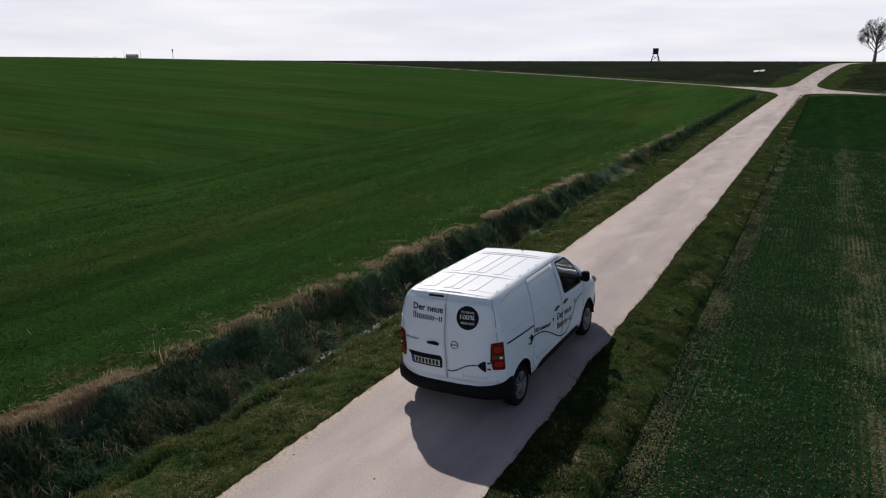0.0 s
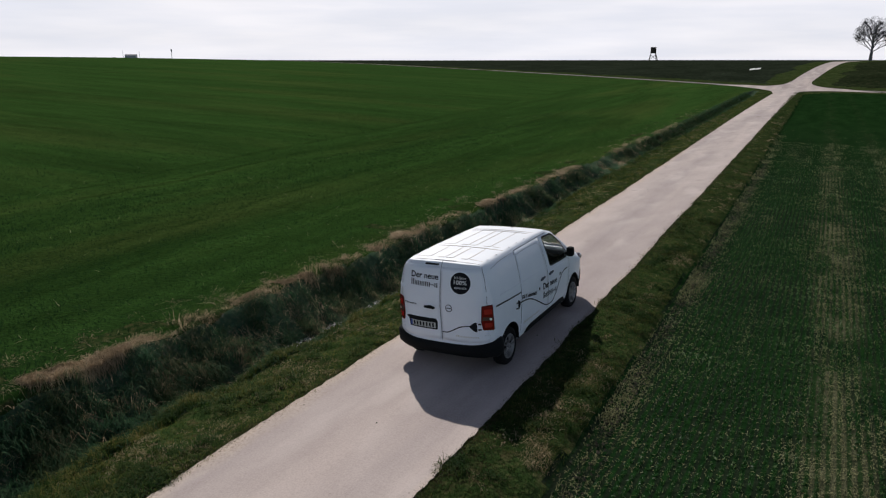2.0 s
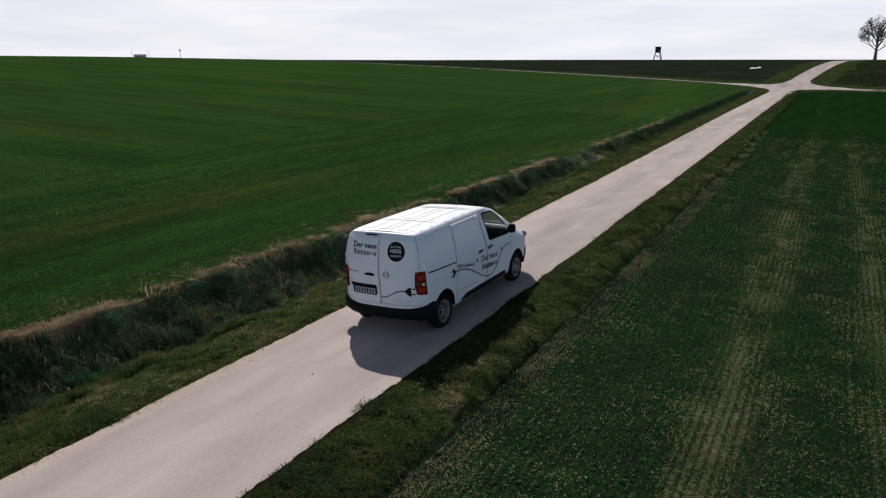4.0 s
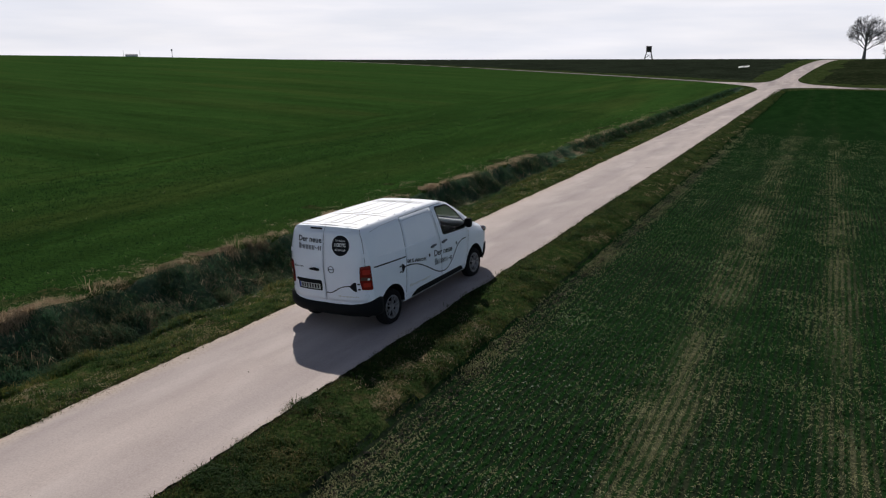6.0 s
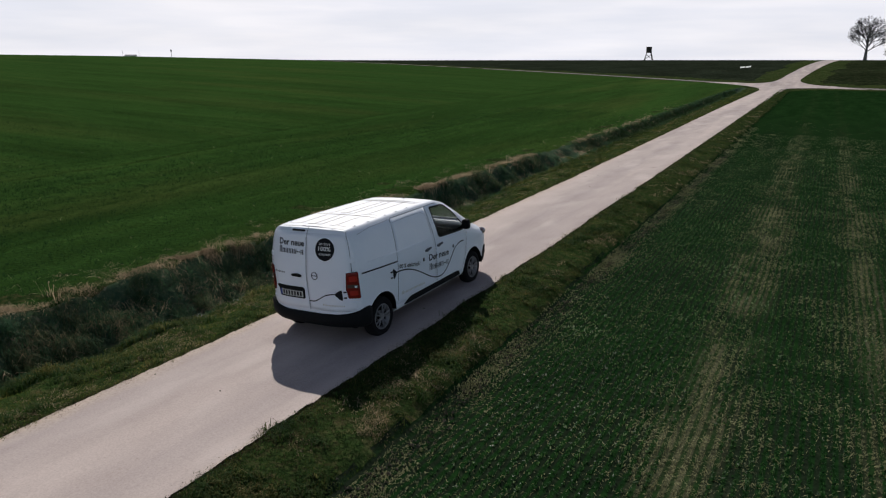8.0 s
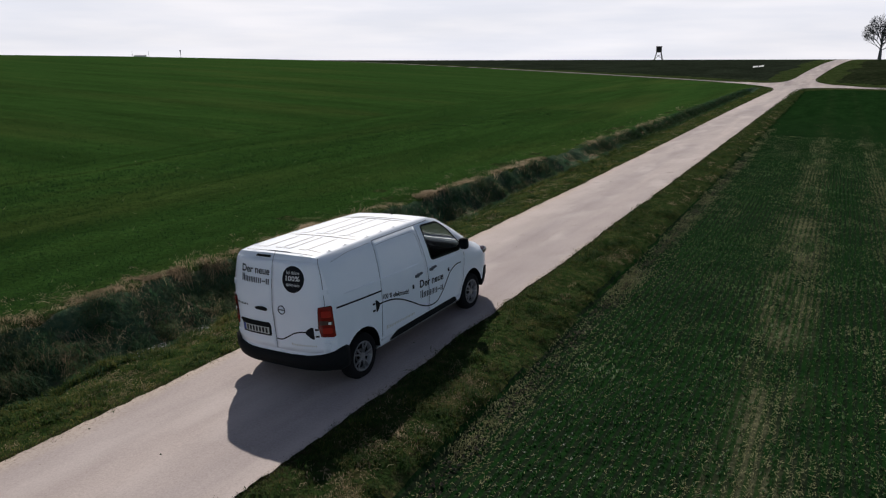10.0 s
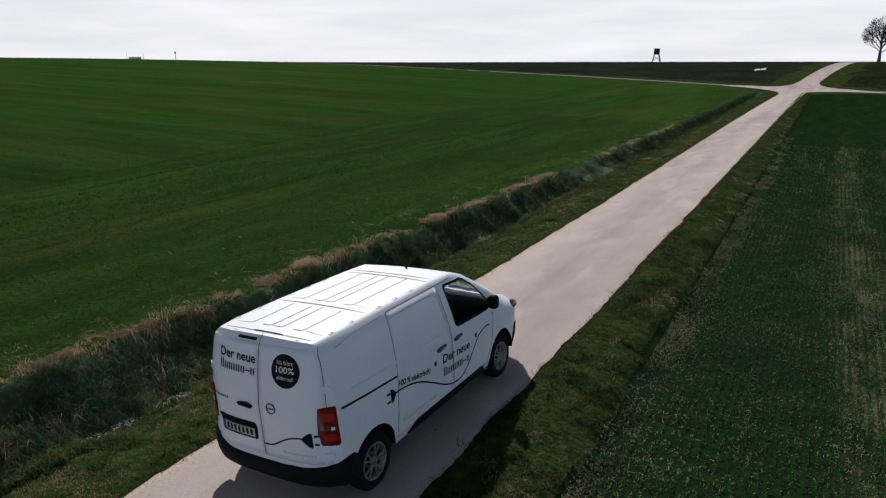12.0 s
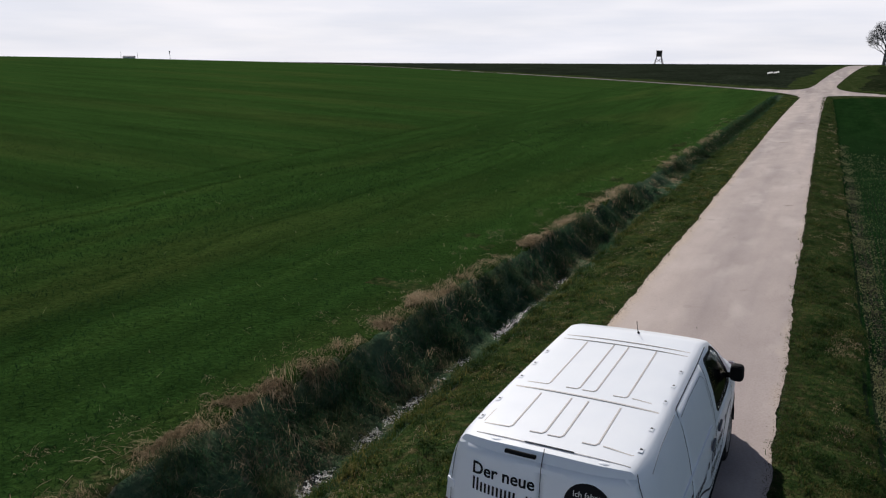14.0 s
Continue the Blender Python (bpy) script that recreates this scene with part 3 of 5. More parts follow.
    X, Y, Z, faces, idx = grid("ground", xs, ys, None, zone)
    under = (X > road_x(Y) - 1.5) & (X < road_x(Y) + 1.5) & (Y < 185)
    Z = np.where(under, Z - 0.03, Z)
    ob = quads("ground", np.stack([X.ravel(), Y.ravel(), Z.ravel()], 1), faces, ["wheat", "drilled", "verge", "ditch", "plough", "far", "slope"], idx, True)
    tagged(ob, "rolling farmland with green wheat, ploughed soil and verges", "ground", kind="structure")


def strip(name, line, half, lift, mat, label, ragged=0.07, step=0.35, cols=11):
    """A road along line(s) -> x, y, with ragged edges, laid on the land."""
    pts = np.array(line)
    d = np.gradient(pts, axis=0)
    d /= np.linalg.norm(d, axis=1)[:, None]
    side = np.stack([d[:, 1], -d[:, 0]], 1)
    rows = []
    for j in range(cols):
        f = j / (cols - 1) * 2 - 1
        f = math.copysign(abs(f) ** 0.6, f)
        off = f * half
        if abs(f) > 0.99:
            off = off + ragged * (lattice(pts[:, 0] * 0 + 50 * f, pts[:, 1], 1.3, 5) * 0.35 + lattice(pts[:, 0] * 0 + 90 * f, pts[:, 1], 0.57, 6) * 0.40 + lattice(pts[:, 0] * 0 + 70 * f, pts[:, 1], 0.21, 7) * 0.24 + lattice(pts[:, 0] * 0 + 30 * f, pts[:, 1], 0.08, 17) * 0.22)
        p = pts + side * (np.asarray(off).reshape(-1, 1) if np.ndim(off) else off)
        z = land(p[:, 0], p[:, 1], False) + lift
        rows.append(np.stack([p[:, 0], p[:, 1], z], 1))
    V = np.stack(rows, 1)
    n = len(pts)
    i = (np.arange(n - 1)[:, None] * cols + np.arange(cols - 1)[None]).ravel()
    faces = np.stack([i, i + 1, i + cols + 1, i + cols], 1)
    ob = quads(name, V.reshape(-1, 3), faces, [mat], None, True)
    return tagged(ob, label, "road", kind="structure")


build_ground()
ry = np.concatenate([np.arange(-60, -14, 0.3), np.arange(-14, 40, 0.045), np.arange(40, 70, 0.3), np.arange(70, 200, 0.8)])
strip("road", np.stack([road_x(ry), ry], 1), 1.535, 0.012, "road", "narrow pale worn farm road with crumbling edges")
sx = np.arange(-330, 120, 1.5)
strip("side_road", np.stack([sx, CROSS[1] - SKEW * (sx - CROSS[0])], 1), 0.85, 0.02, "gravel", "pale gravel farm track crossing the road")


# ---------------------------------------------------------------- the van
SIDE_Z = [0.28, 0.3, 0.45, 0.7, 1.05, 1.2, 1.3, 1.5, 1.7, 1.8, 1.86, 1.9]
SIDE_IN = [-0.10, -0.06, -0.02, 0.0, 0.005, -0.005, -0.02, -0.06, -0.115, -0.15, -0.185, -0.22]
TOP = 1.94


def roof_z(y):
    return float(np.interp(y, [-0.8, -0.45, 0.6, 1.7, 2.2, 2.5, 3.0, 3.4, 3.62, 3.9, 4.08, 4.17, 4.2],
                           [1.91, 1.925, 1.94, 1.94, 1.925, 1.84, 1.57, 1.33, 1.2, 1.11, 1.0, 0.8, 0.62]))


def half_w(y):
    return float(np.interp(y, [-0.8, -0.4, 0.0, 2.8, 3.3, 3.8, 4.05, 4.15, 4.2], [0.915, 0.945, 0.955, 0.955, 0.947, 0.905, 0.82, 0.72, 0.60]))


def squeeze(y, z):
    """The height in a full section that comes to lie at z at station y, and back."""
    return 0.9 + (z - 0.9) * (TOP - 0.9) / (roof_z(y) - 0.9) if z > 0.9 and roof_z(y) > 1.0 else z


def side_x(y, z):
    return half_w(y) + float(np.interp(squeeze(y, z), SIDE_Z, SIDE_IN))


def rear_y(x, z):
    return float(np.interp(z, [0.28, 0.85, 1.2, 1.5, 1.8, 1.89, 1.95], [-0.74, -0.745, -0.75, -0.715, -0.66, -0.61, -0.56])) + 0.2 * (abs(x) / 0.9) ** 4


def on_side(u, v, off=0.0):
    return Vector((side_x(u, v) + off, u, v))


def on_left(u, v, off=0.0):
    return Vector((-side_x(u, v) - off, u, v))


def on_rear(u, v, off=0.0):
    return Vector((u, rear_y(u, v) - off, v))


def on_roof(u, v, off=0.0):
    """u across, v along."""
    return Vector((u, v, roof_z(v) - 0.028 * (abs(u) / 0.72) ** 2.6 + off))


def section(y):
    """Half of the outline, from the belly's middle round to the roof's middle."""
    h, zr = half_w(y), roof_z(y)
    pts = [(0.0, 0.28), (h * 0.5, 0.28)]
    full = list(np.linspace(0.28, 1.9, 30))
    for z in full:
        x = h + float(np.interp(z, SIDE_Z, SIDE_IN))
        zz = 0.9 + (z - 0.9) * (zr - 0.9) / (TOP - 0.9) if z > 0.9 and zr > 1.0 else z * (1 if zr > 1.0 else 1 - max(0, z - 0.5) / 1.4 * (1 - zr / 1.0))
        pts.append((x, min(zz, zr)))
    for k, d in ((0.245, 0.022), (0.29, 0.016), (0.36, 0.012), (0.5, 0.007), (0.7, 0.002), (0.95, 0.0)):
        pts.append((max(0.0, h - k) if k < 0.9 else 0.0, zr - d))
    return pts


def van_hull():
    ys = [-0.74, -0.73, -0.70, -0.65, -0.58, -0.5, -0.4, -0.3] + list(np.linspace(-0.15, 2.1, 16)) + list(np.linspace(2.2, 4.2, 26))
    bm = bmesh.new()
    rings = []

    def ring(y, scale=1.0, shift=0.0, cap=None):
        half = section(y)
        out = [(x, z) for x, z in half] + [(-x, z) for x, z in half[-2:0:-1]]
        vs = []
        for x, z in out:
            x, z = x * scale, 1.05 + (z - 1.05) * scale
            if y < -0.3:
                z = max(z, 0.40)
            if cap is None:
                yy = y + (rear_y(x, z) + 0.74) * math.exp(-(y + 0.74) / 0.3)
            else:
                yy = cap(x, z)
            vs.append(bm.verts.new((x, yy, z)))
        return vs

    for s in (0.3, 0.6, 0.85, 0.95, 0.985):
        rings.append(ring(-0.74, s, cap=lambda x, z, s=s: rear_y(x, z) - (0.004 if s < 0.97 else 0.0)))
    first = rings[0]
    for y in ys:
        rings.append(ring(y))
    for s in (0.8, 0.4):
        rings.append(ring(4.2, s, cap=lambda x, z, s=s: 4.2 + (1 - s) * 0.02))
    n = len(first)
    for a, b in zip(rings, rings[1:]):
        for i in range(n):
            bm.faces.new((a[i], a[(i + 1) % n], b[(i + 1) % n], b[i]))
    bm.faces.new(first[::-1]), bm.faces.new(rings[-1])
    bmesh.ops.recalc_face_normals(bm, faces=bm.faces[:])
    return bm


def prism(poly, x0, x1):
    """A block with an outline in y, z, from x0 to x1."""
    bm = bmesh.new()
    a, b = [bm.verts.new((x0, y, z)) for y, z in poly], [bm.verts.new((x1, y, z)) for y, z in poly]
    n = len(poly)
    for i in range(n):
        bm.faces.new((a[i], a[(i + 1) % n], b[(i + 1) % n], b[i]))
    bm.faces.new(a[::-1]), bm.faces.new(b)
    bmesh.ops.recalc_face_normals(bm, faces=bm.faces[:])
    return bm


def rounded(poly, r=0.06, n=5):
    """A polygon with rounded corners."""
    out = []
    for i, p in enumerate(poly):
        p, a, b = Vector(p), Vector(poly[i - 1]), Vector(poly[(i + 1) % len(poly)])
        k = min(r, (a - p).length * 0.45, (b - p).length * 0.45)
        s, e = p + (a - p).normalized() * k, p + (b - p).normalized() * k
        for j in range(n + 1):
            t = j / n
            out.append(tuple(s * (1 - t) ** 2 + p * 2 * t * (1 - t) + e * t * t))
    return out


WINDOW = rounded([(1.93, 1.27), (1.86, 1.83), (2.38, 1.80), (2.66, 1.62), (2.98, 1.30), (2.9, 1.22)], 0.07)


def carve(bm_body, cutters):
    """The body with the cutters' blocks taken out of it."""
    me = bpy.data.meshes.new("hull")
    bm_body.to_mesh(me)
    bm_body.free()
    ob = new("hull", me)
    extra = []
    for c in cutters:
        cm = bpy.data.meshes.new("cut")
        c.to_mesh(cm)
        c.free()
        co = new("cut", cm)
        extra.append(co)
        mod = ob.modifiers.new("cut", "BOOLEAN")
        mod.operation, mod.solver, mod.object = "DIFFERENCE", "EXACT", co
    bpy.context.view_layer.update()
    done = bpy.data.meshes.new_from_object(ob.evaluated_get(bpy.context.evaluated_depsgraph_get()))
    for o in (ob, *extra):
        bpy.data.objects.remove(o)
    out = bmesh.new()
    out.from_mesh(done)
    return out


def wheel_cut(y, s):
    bm = bmesh.new()
    bmesh.ops.create_cone(bm, cap_ends=True, segments=40, radius1=0.405, radius2=0.405, depth=0.5)
    bmesh.ops.transform(bm, verts=bm.verts[:], matrix=Matrix.Translation((s * 0.86, y, 0.36)) @ Matrix.Rotation(math.pi / 2, 4, "Y"))
    return bm


def patch(left, right, z0, z1, where, off=0.004, nu=14, nz=18, skirt=0.012):
    """A panel on a curved face between two edges, each a function of the height."""
    bm = bmesh.new()
    rows = []
    for j in range(-1, nz + 2):
        v = z0 + (z1 - z0) * min(max(j, 0), nz) / nz
        row = []
        for i in range(-1, nu + 2):
            u = left(v) + (right(v) - left(v)) * min(max(i, 0), nu) / nu
            edge = i in (-1, nu + 1) or j in (-1, nz + 1)
            row.append(bm.verts.new(where(u, v, off - skirt if edge else off)))
        rows.append(row)
    for a, b in zip(rows, rows[1:]):
        for i in range(len(a) - 1):
            bm.faces.new((a[i], a[i + 1], b[i + 1], b[i]))
    bmesh.ops.recalc_face_normals(bm, faces=bm.faces[:])
    return bm


def ribbon(points, width, where, off=0.003, close=False, thick=0.002, fine=0.06):
    """A band along points u, v of a curved face."""
    pts = [Vector(p) for p in points]
    if close:
        pts.append(pts[0])
    dense = []
    for a, b in zip(pts, pts[1:]):
        k = max(1, int((b - a).length / fine))
        dense += [a.lerp(b, i / k) for i in range(k)]
    dense.append(pts[-1])
    bm = bmesh.new()
    rows = []
    for i, p in enumerate(dense):
        d = (dense[min(i + 1, len(dense) - 1)] - dense[max(i - 1, 0)]).normalized()
        s = Vector((-d.y, d.x)) * width / 2
        rows.append([bm.verts.new(where(*(p + s), off - thick)), bm.verts.new(where(*(p + s), off)), bm.verts.new(where(*(p - s), off)), bm.verts.new(where(*(p - s), off - thick))])
    for a, b in zip(rows, rows[1:]):
        for i in range(3):
            bm.faces.new((a[i], a[i + 1], b[i + 1], b[i]))
    bmesh.ops.recalc_face_normals(bm, faces=bm.faces[:])
    return bm


def smooth_line(points, n=8):
    """A rounded line through points."""
    pts = [Vector(p) for p in points]
    pts = [pts[0] * 2 - pts[1]] + pts + [pts[-1] * 2 - pts[-2]]
    out = []
    for a, b, c, d in zip(pts, pts[1:], pts[2:], pts[3:]):
        for i in range(n):
            t = i / n
            out.append(0.5 * (2 * b + (c - a) * t + (2 * a - 5 * b + 4 * c - d) * t * t + (3 * b - a - 3 * c + d) * t ** 3))
    return out + [pts[-2]]


def plate_of(poly, where, off=0.004, thick=0.003):
    """A thin shape with an outline in u, v, laid on a curved face."""
    bm = bmesh.new()
    bm.faces.new([bm.verts.new((u, v, 0)) for u, v in poly])
    bmesh.ops.triangulate(bm, faces=bm.faces[:])
    for _ in range(3):
        long = [e for e in bm.edges if e.calc_length() > 0.07]
        if not long:
            break
        bmesh.ops.subdivide_edges(bm, edges=long, cuts=1)
        bmesh.ops.triangulate(bm, faces=bm.faces[:])
    rim = [e for e in bm.edges if e.is_boundary]
    made = bmesh.ops.extrude_edge_only(bm, edges=rim)["geom"]
    low = {g for g in made if isinstance(g, bmesh.types.BMVert)}
    for p in bm.verts:
        p.co = where(p.co.x, p.co.y, off - thick if p in low else off)
    bmesh.ops.recalc_face_normals(bm, faces=bm.faces[:])
    return bm


def disc(u, v, r, n=40):
    return [(u + r * math.cos(i * math.tau / n), v + r * math.sin(i * math.tau / n)) for i in range(n)]


def rect(u0, v0, u1, v1, r=0.01):
    return rounded([(u0, v0), (u1, v0), (u1, v1), (u0, v1)], r, 3)


def lettering(words, u0, v0, u1, height, where, material, parent, off=0.004, turn=0.0, bold=0.0, label=""):
    """Words on a curved face, from u0 to u1, with capitals of that height; each word is a part."""
    cu = bpy.data.curves.new("words", "FONT")
    cu.body, cu.size, cu.resolution_u, cu.offset = words, 1.0, 3, bold
    ob = new("words", cu)
    bpy.context.view_layer.update()
    me = bpy.data.meshes.new_from_object(ob.evaluated_get(bpy.context.evaluated_depsgraph_get()))
    bpy.data.objects.remove(ob)
    bm = bmesh.new()
    bm.from_mesh(me)
    bmesh.ops.subdivide_edges(bm, edges=[e for e in bm.edges if e.calc_length() > 0.4], cuts=1)
    xs = sorted(v.co.x for v in bm.verts)
    lo, wide = xs[0], xs[-1] - xs[0]
    # the widest gaps along the line lie between the words
    gaps = sorted(zip(xs, xs[1:]), key=lambda g: g[0] - g[1])[:words.count(" ")]
    cuts = [lo - 1] + sorted((p + q) / 2 for p, q in gaps) + [xs[-1] + 1]
    c, s = math.cos(radians(turn)), math.sin(radians(turn))
    for left, right in zip(cuts, cuts[1:]):
        one = bm.copy()
        bmesh.ops.delete(one, geom=[v for v in one.verts if not left < v.co.x < right], context="VERTS")
        for v in one.verts:
            p, q = (v.co.x - lo) / wide * (u1 - u0), v.co.y / 0.70 * height
            v.co = where(u0 + p * c - q * s, v0 + p * s + q * c, off)
        part("lettering", one, material, parent, label)
    bm.free()


def word_bars(name, u0, v0, u1, height, where, material, parent, off=0.004, turn=0.0, label="", n=15, dash=(11, 12)):
    """Plain upright bars in the place of a word, each one a part."""
    c, s = math.cos(radians(turn)), math.sin(radians(turn))
    step = (u1 - u0) / n
    for i in range(n):
        a0, a1, lo, h = (i + 0.10) * step, (i + 0.60) * step, 0.0, height * (1.0 if i < 2 else 0.72)
        if i in dash:
            a0, a1, lo, h = i * step, (i + 0.8) * step, height * 0.28, height * 0.42
        bm = bmesh.new()
        bm.faces.new([bm.verts.new(where(u0 + p * c - q * s, v0 + p * s + q * c, off)) for p, q in ((a0, lo), (a1, lo), (a1, h), (a0, h))])
        part(name, bm, material, parent, label)


def lathe(profile, segments=40):
    """A body turned round the x axis; profile of (x, radius)."""
    bm = bmesh.new()
    rings = [[bm.verts.new((x, r * math.cos(i * math.tau / segments), r * math.sin(i * math.tau / segments))) for i in range(segments)] for x, r in profile]
    for a, b in zip(rings, rings[1:]):
        for i in range(segments):
            j = (i + 1) % segments
            bm.faces.new((a[i], a[j], b[j], b[i]))
    bmesh.ops.recalc_face_normals(bm, faces=bm.faces[:])
    return bm


def build_wheel(van, x, y, out):
    """A wheel whose outer face looks along out (+1 or -1)."""
    wheel = part("wheel", lathe([(-0.10, 0.10), (-0.10, 0.235), (-0.098, 0.29), (-0.08, 0.325), (-0.05, 0.334), (0.05, 0.334), (0.08, 0.325), (0.098, 0.29), (0.10, 0.24), (0.085, 0.215), (0.04, 0.205), (0.03, 0.10)]), "tyre", van, "black road tyre", True)
    wheel.matrix_basis = pose(x, y, 0.334, 0, 0, 0 if out > 0 else 180)
    part("rim", lathe([(0.045, 0.205), (0.088, 0.218), (0.097, 0.214), (0.094, 0.198), (0.05, 0.185), (0.02, 0.17), (0.015, 0.05)]), "alloy", wheel, "silver alloy rim", True)
    part("hub_cap", lathe([(0.075, 0.065), (0.085, 0.058), (0.09, 0.03), (0.09, 0.0001)], 24), "alloy", wheel, smooth=True)
    part("brake_drum", lathe([(0.0, 0.19), (0.014, 0.19), (0.016, 0.0001)], 28), "black", wheel)
    for k in range(5):
        for d in (-0.15, 0.15):
            a = k * math.tau / 5 + d
            bm = bmesh.new()
            p0 = Vector((0.075, math.cos(a * 1.0) * 0.05, math.sin(a) * 0.05))
            p1 = Vector((0.088, math.cos(a + d * 0.5) * 0.205, math.sin(a + d * 0.5) * 0.205))
            rod(bm, p0, p1, 0.017, 0.012, 6)
            part("spoke", bm, "alloy", wheel, smooth=True)
    return wheel


def build_seat(van, x):
    seat = part("seat", box_bm((x - 0.24, 2.15, 0.62), (x + 0.24, 2.66, 0.80), 0.05), "inside", van, "dark fabric cab seat", True)
    bm = box_bm((x - 0.23, 2.02, 0.78), (x + 0.23, 2.16, 1.36), 0.05)
    part("backrest", bm, "inside", seat, smooth=True)
    part("headrest", box_bm((x - 0.13, 2.0, 1.38), (x + 0.13, 2.09, 1.58), 0.035), "inside", seat, smooth=True)
    return seat


def build_van():
    van = new("delivery_van")
    van.matrix_world = pose(0, 0, -0.125, 0, -3.4, 0)
    tagged(van, "white electric panel van with black lettering standing on the farm road", "van")
    cabin = prism([(1.80, 0.5), (3.2, 0.5), (3.26, 1.08), (2.45, 1.77), (1.80, 1.84)], -0.735, 0.735)
    panes = prism(WINDOW, -1.2, 1.2)
    screen = prism([(2.44, 1.775), (3.30, 1.22), (3.9, 1.6), (2.9, 2.2)], -0.70, 0.70)
    body = carve(van_hull(), [wheel_cut(0, 1), wheel_cut(0, -1), wheel_cut(3.275, 1), wheel_cut(3.275, -1), cabin, panes, screen])
    hull = part("body", body, "paint", van, "glossy white painted steel body", True)
    hull.data.set_sharp_from_angle(angle=radians(38))
    # dark lining of the cab
    lining = part("cab_lining", box_bm((-0.73, 1.802, 0.52), (0.73, 1.83, 1.80), 0.005), "inside", van, "dark cab partition and trim")
    part("floor_mat", box_bm((-0.73, 1.83, 0.502), (0.73, 3.18, 0.53)), "inside", lining)
    part("headliner", box_bm((-0.70, 1.83, 1.795), (0.70, 2.36, 1.815)), "inside", lining)
    for s in (-1, 1):
        part("door_trim", box_bm((min(s * 0.70, s * 0.732), 1.84, 0.55), (max(s * 0.70, s * 0.732), 3.15, 1.20), 0.01), "inside", lining)
    dash = part("dashboard", prism(rounded([(2.86, 0.55), (3.18, 0.55), (3.22, 1.12), (3.0, 1.16), (2.84, 1.02)], 0.05), -0.70, 0.70), "inside", van, "dark dashboard")
    ringm = bmesh.new()
    for k in range(20):
        a, b = k * math.tau / 20, (k + 1) * math.tau / 20
        rod(ringm, (-0.38 + 0.17 * math.cos(a), 2.74 + 0.08 * math.sin(a), 1.08 + 0.15 * math.sin(a)), (-0.38 + 0.17 * math.cos(b), 2.74 + 0.08 * math.sin(b), 1.08 + 0.15 * math.sin(b)), 0.014)
    rod(ringm, (-0.38, 2.74, 1.08), (-0.38, 2.88, 1.02), 0.03)
    part("steering_wheel", ringm, "inside", dash)
    for x in (-0.38, 0.38):
        build_seat(van, x)
    for where in (on_side, on_left):
        pane = part("side_window", plate_of([(u, v) for u, v in WINDOW], where, -0.012, 0.004), "glass", van, "clear cab window glass")
        part("window_seal", ribbon([tuple(p) for p in WINDOW], 0.028, where, 0.003, True, 0.006), "black", pane, "black rubber seal")
    wind = bmesh.new()
    wind.faces.new([wind.verts.new(p) for p in ((-0.66, 3.33, 1.27), (0.66, 3.33, 1.27), (0.60, 2.50, 1.79), (-0.60, 2.50, 1.79))])
    part("windscreen", wind, "dusty_glass", van, "dusty windscreen")
    part("scuttle", box_bm((-0.66, 3.30, 1.15), (0.66, 3.46, 1.225), 0.02), "paint", hull)
    # doors
    slide_l = lambda z: float(np.interp(z, [0.42, 0.79, 1.145, 1.86], [0.455, 0.468, 0.497, 0.58]))
    slide_r = lambda z: float(np.interp(z, [0.4, 1.3, 1.87], [1.795, 1.765, 1.70]))
    front_r = lambda z: float(np.interp(z, [0.4, 0.7, 1.22], [2.80, 2.93, 3.02]))
    sd = part("sliding_door", patch(lambda z: slide_l(z) + 0.003, lambda z: slide_r(z) - 0.003, 0.40, 1.862, on_side, 0.002), "paint", van, "", True)
    part("door_seam", ribbon([(slide_l(z), z) for z in np.linspace(0.40, 1.84, 16)] + [(0.60, 1.866)] + [(u, 1.872) for u in np.linspace(0.64, 2.15, 12)], 0.0045, on_side, 0.0035, False, 0.004), "seam", sd)
    fd = part("front_door", patch(lambda z: slide_r(z) + 0.003, front_r, 0.40, 1.20, on_side, 0.002), "paint", van, "", True)
    part("door_seam", ribbon([(front_r(z), z) for z in np.linspace(0.4, 1.22, 9)], 0.005, on_side, 0.0035), "seam", fd)
    part("door_seam", ribbon([(slide_r(z), z) for z in np.linspace(1.87, 0.4, 18)], 0.006, on_side, 0.0035), "seam", fd)
    for ob, u in ((sd, 1.475), (fd, 1.905)):
        h = part("door_handle", plate_of(rounded([(u - 0.10, 1.11), (u + 0.10, 1.135), (u + 0.10, 1.165), (u - 0.10, 1.15)], 0.02), on_side, 0.035, 0.02), "handle", ob, "grey-blue door handle")
        part("handle_cup", plate_of(disc(u + 0.01, 1.125, 0.038, 20), on_side, 0.005), "soft_seam", h)
    part("crease", ribbon([(-0.311, 1.343), (0.5, 1.32), (1.546, 1.291)], 0.022, on_side, 0.014, False, 0.014), "paint", hull)
    part("upper_line", ribbon([(-0.36, 1.80), (-0.012, 1.845), (0.52, 1.86)], 0.004, on_side, 0.002), "soft_seam", hull)
    part("inner_line", ribbon([(0.62, 1.80), (1.0, 1.81), (1.55, 1.80), (1.65, 1.74), (1.70, 1.4)], 0.004, on_side, 0.0035), "soft_seam", sd)
    part("door_rail", ribbon([(-0.50, 1.212), (0.49, 1.162)], 0.022, on_side, 0.004, False, 0.006), "decal", hull, "black sliding-door rail")
    for s, where in ((1, on_side), (-1, on_left)):
        sill = part("sill_trim", plate_of(rounded([(0.66, 0.33), (2.72, 0.33), (2.62, 0.44), (0.86, 0.44)], 0.04), where, 0.022, 0.022), "black", van, "black plastic sill strip")
        part("sill_edge", ribbon([(0.45, 0.30), (2.86, 0.30)], 0.012, where, 0.012), "grey_text", sill)
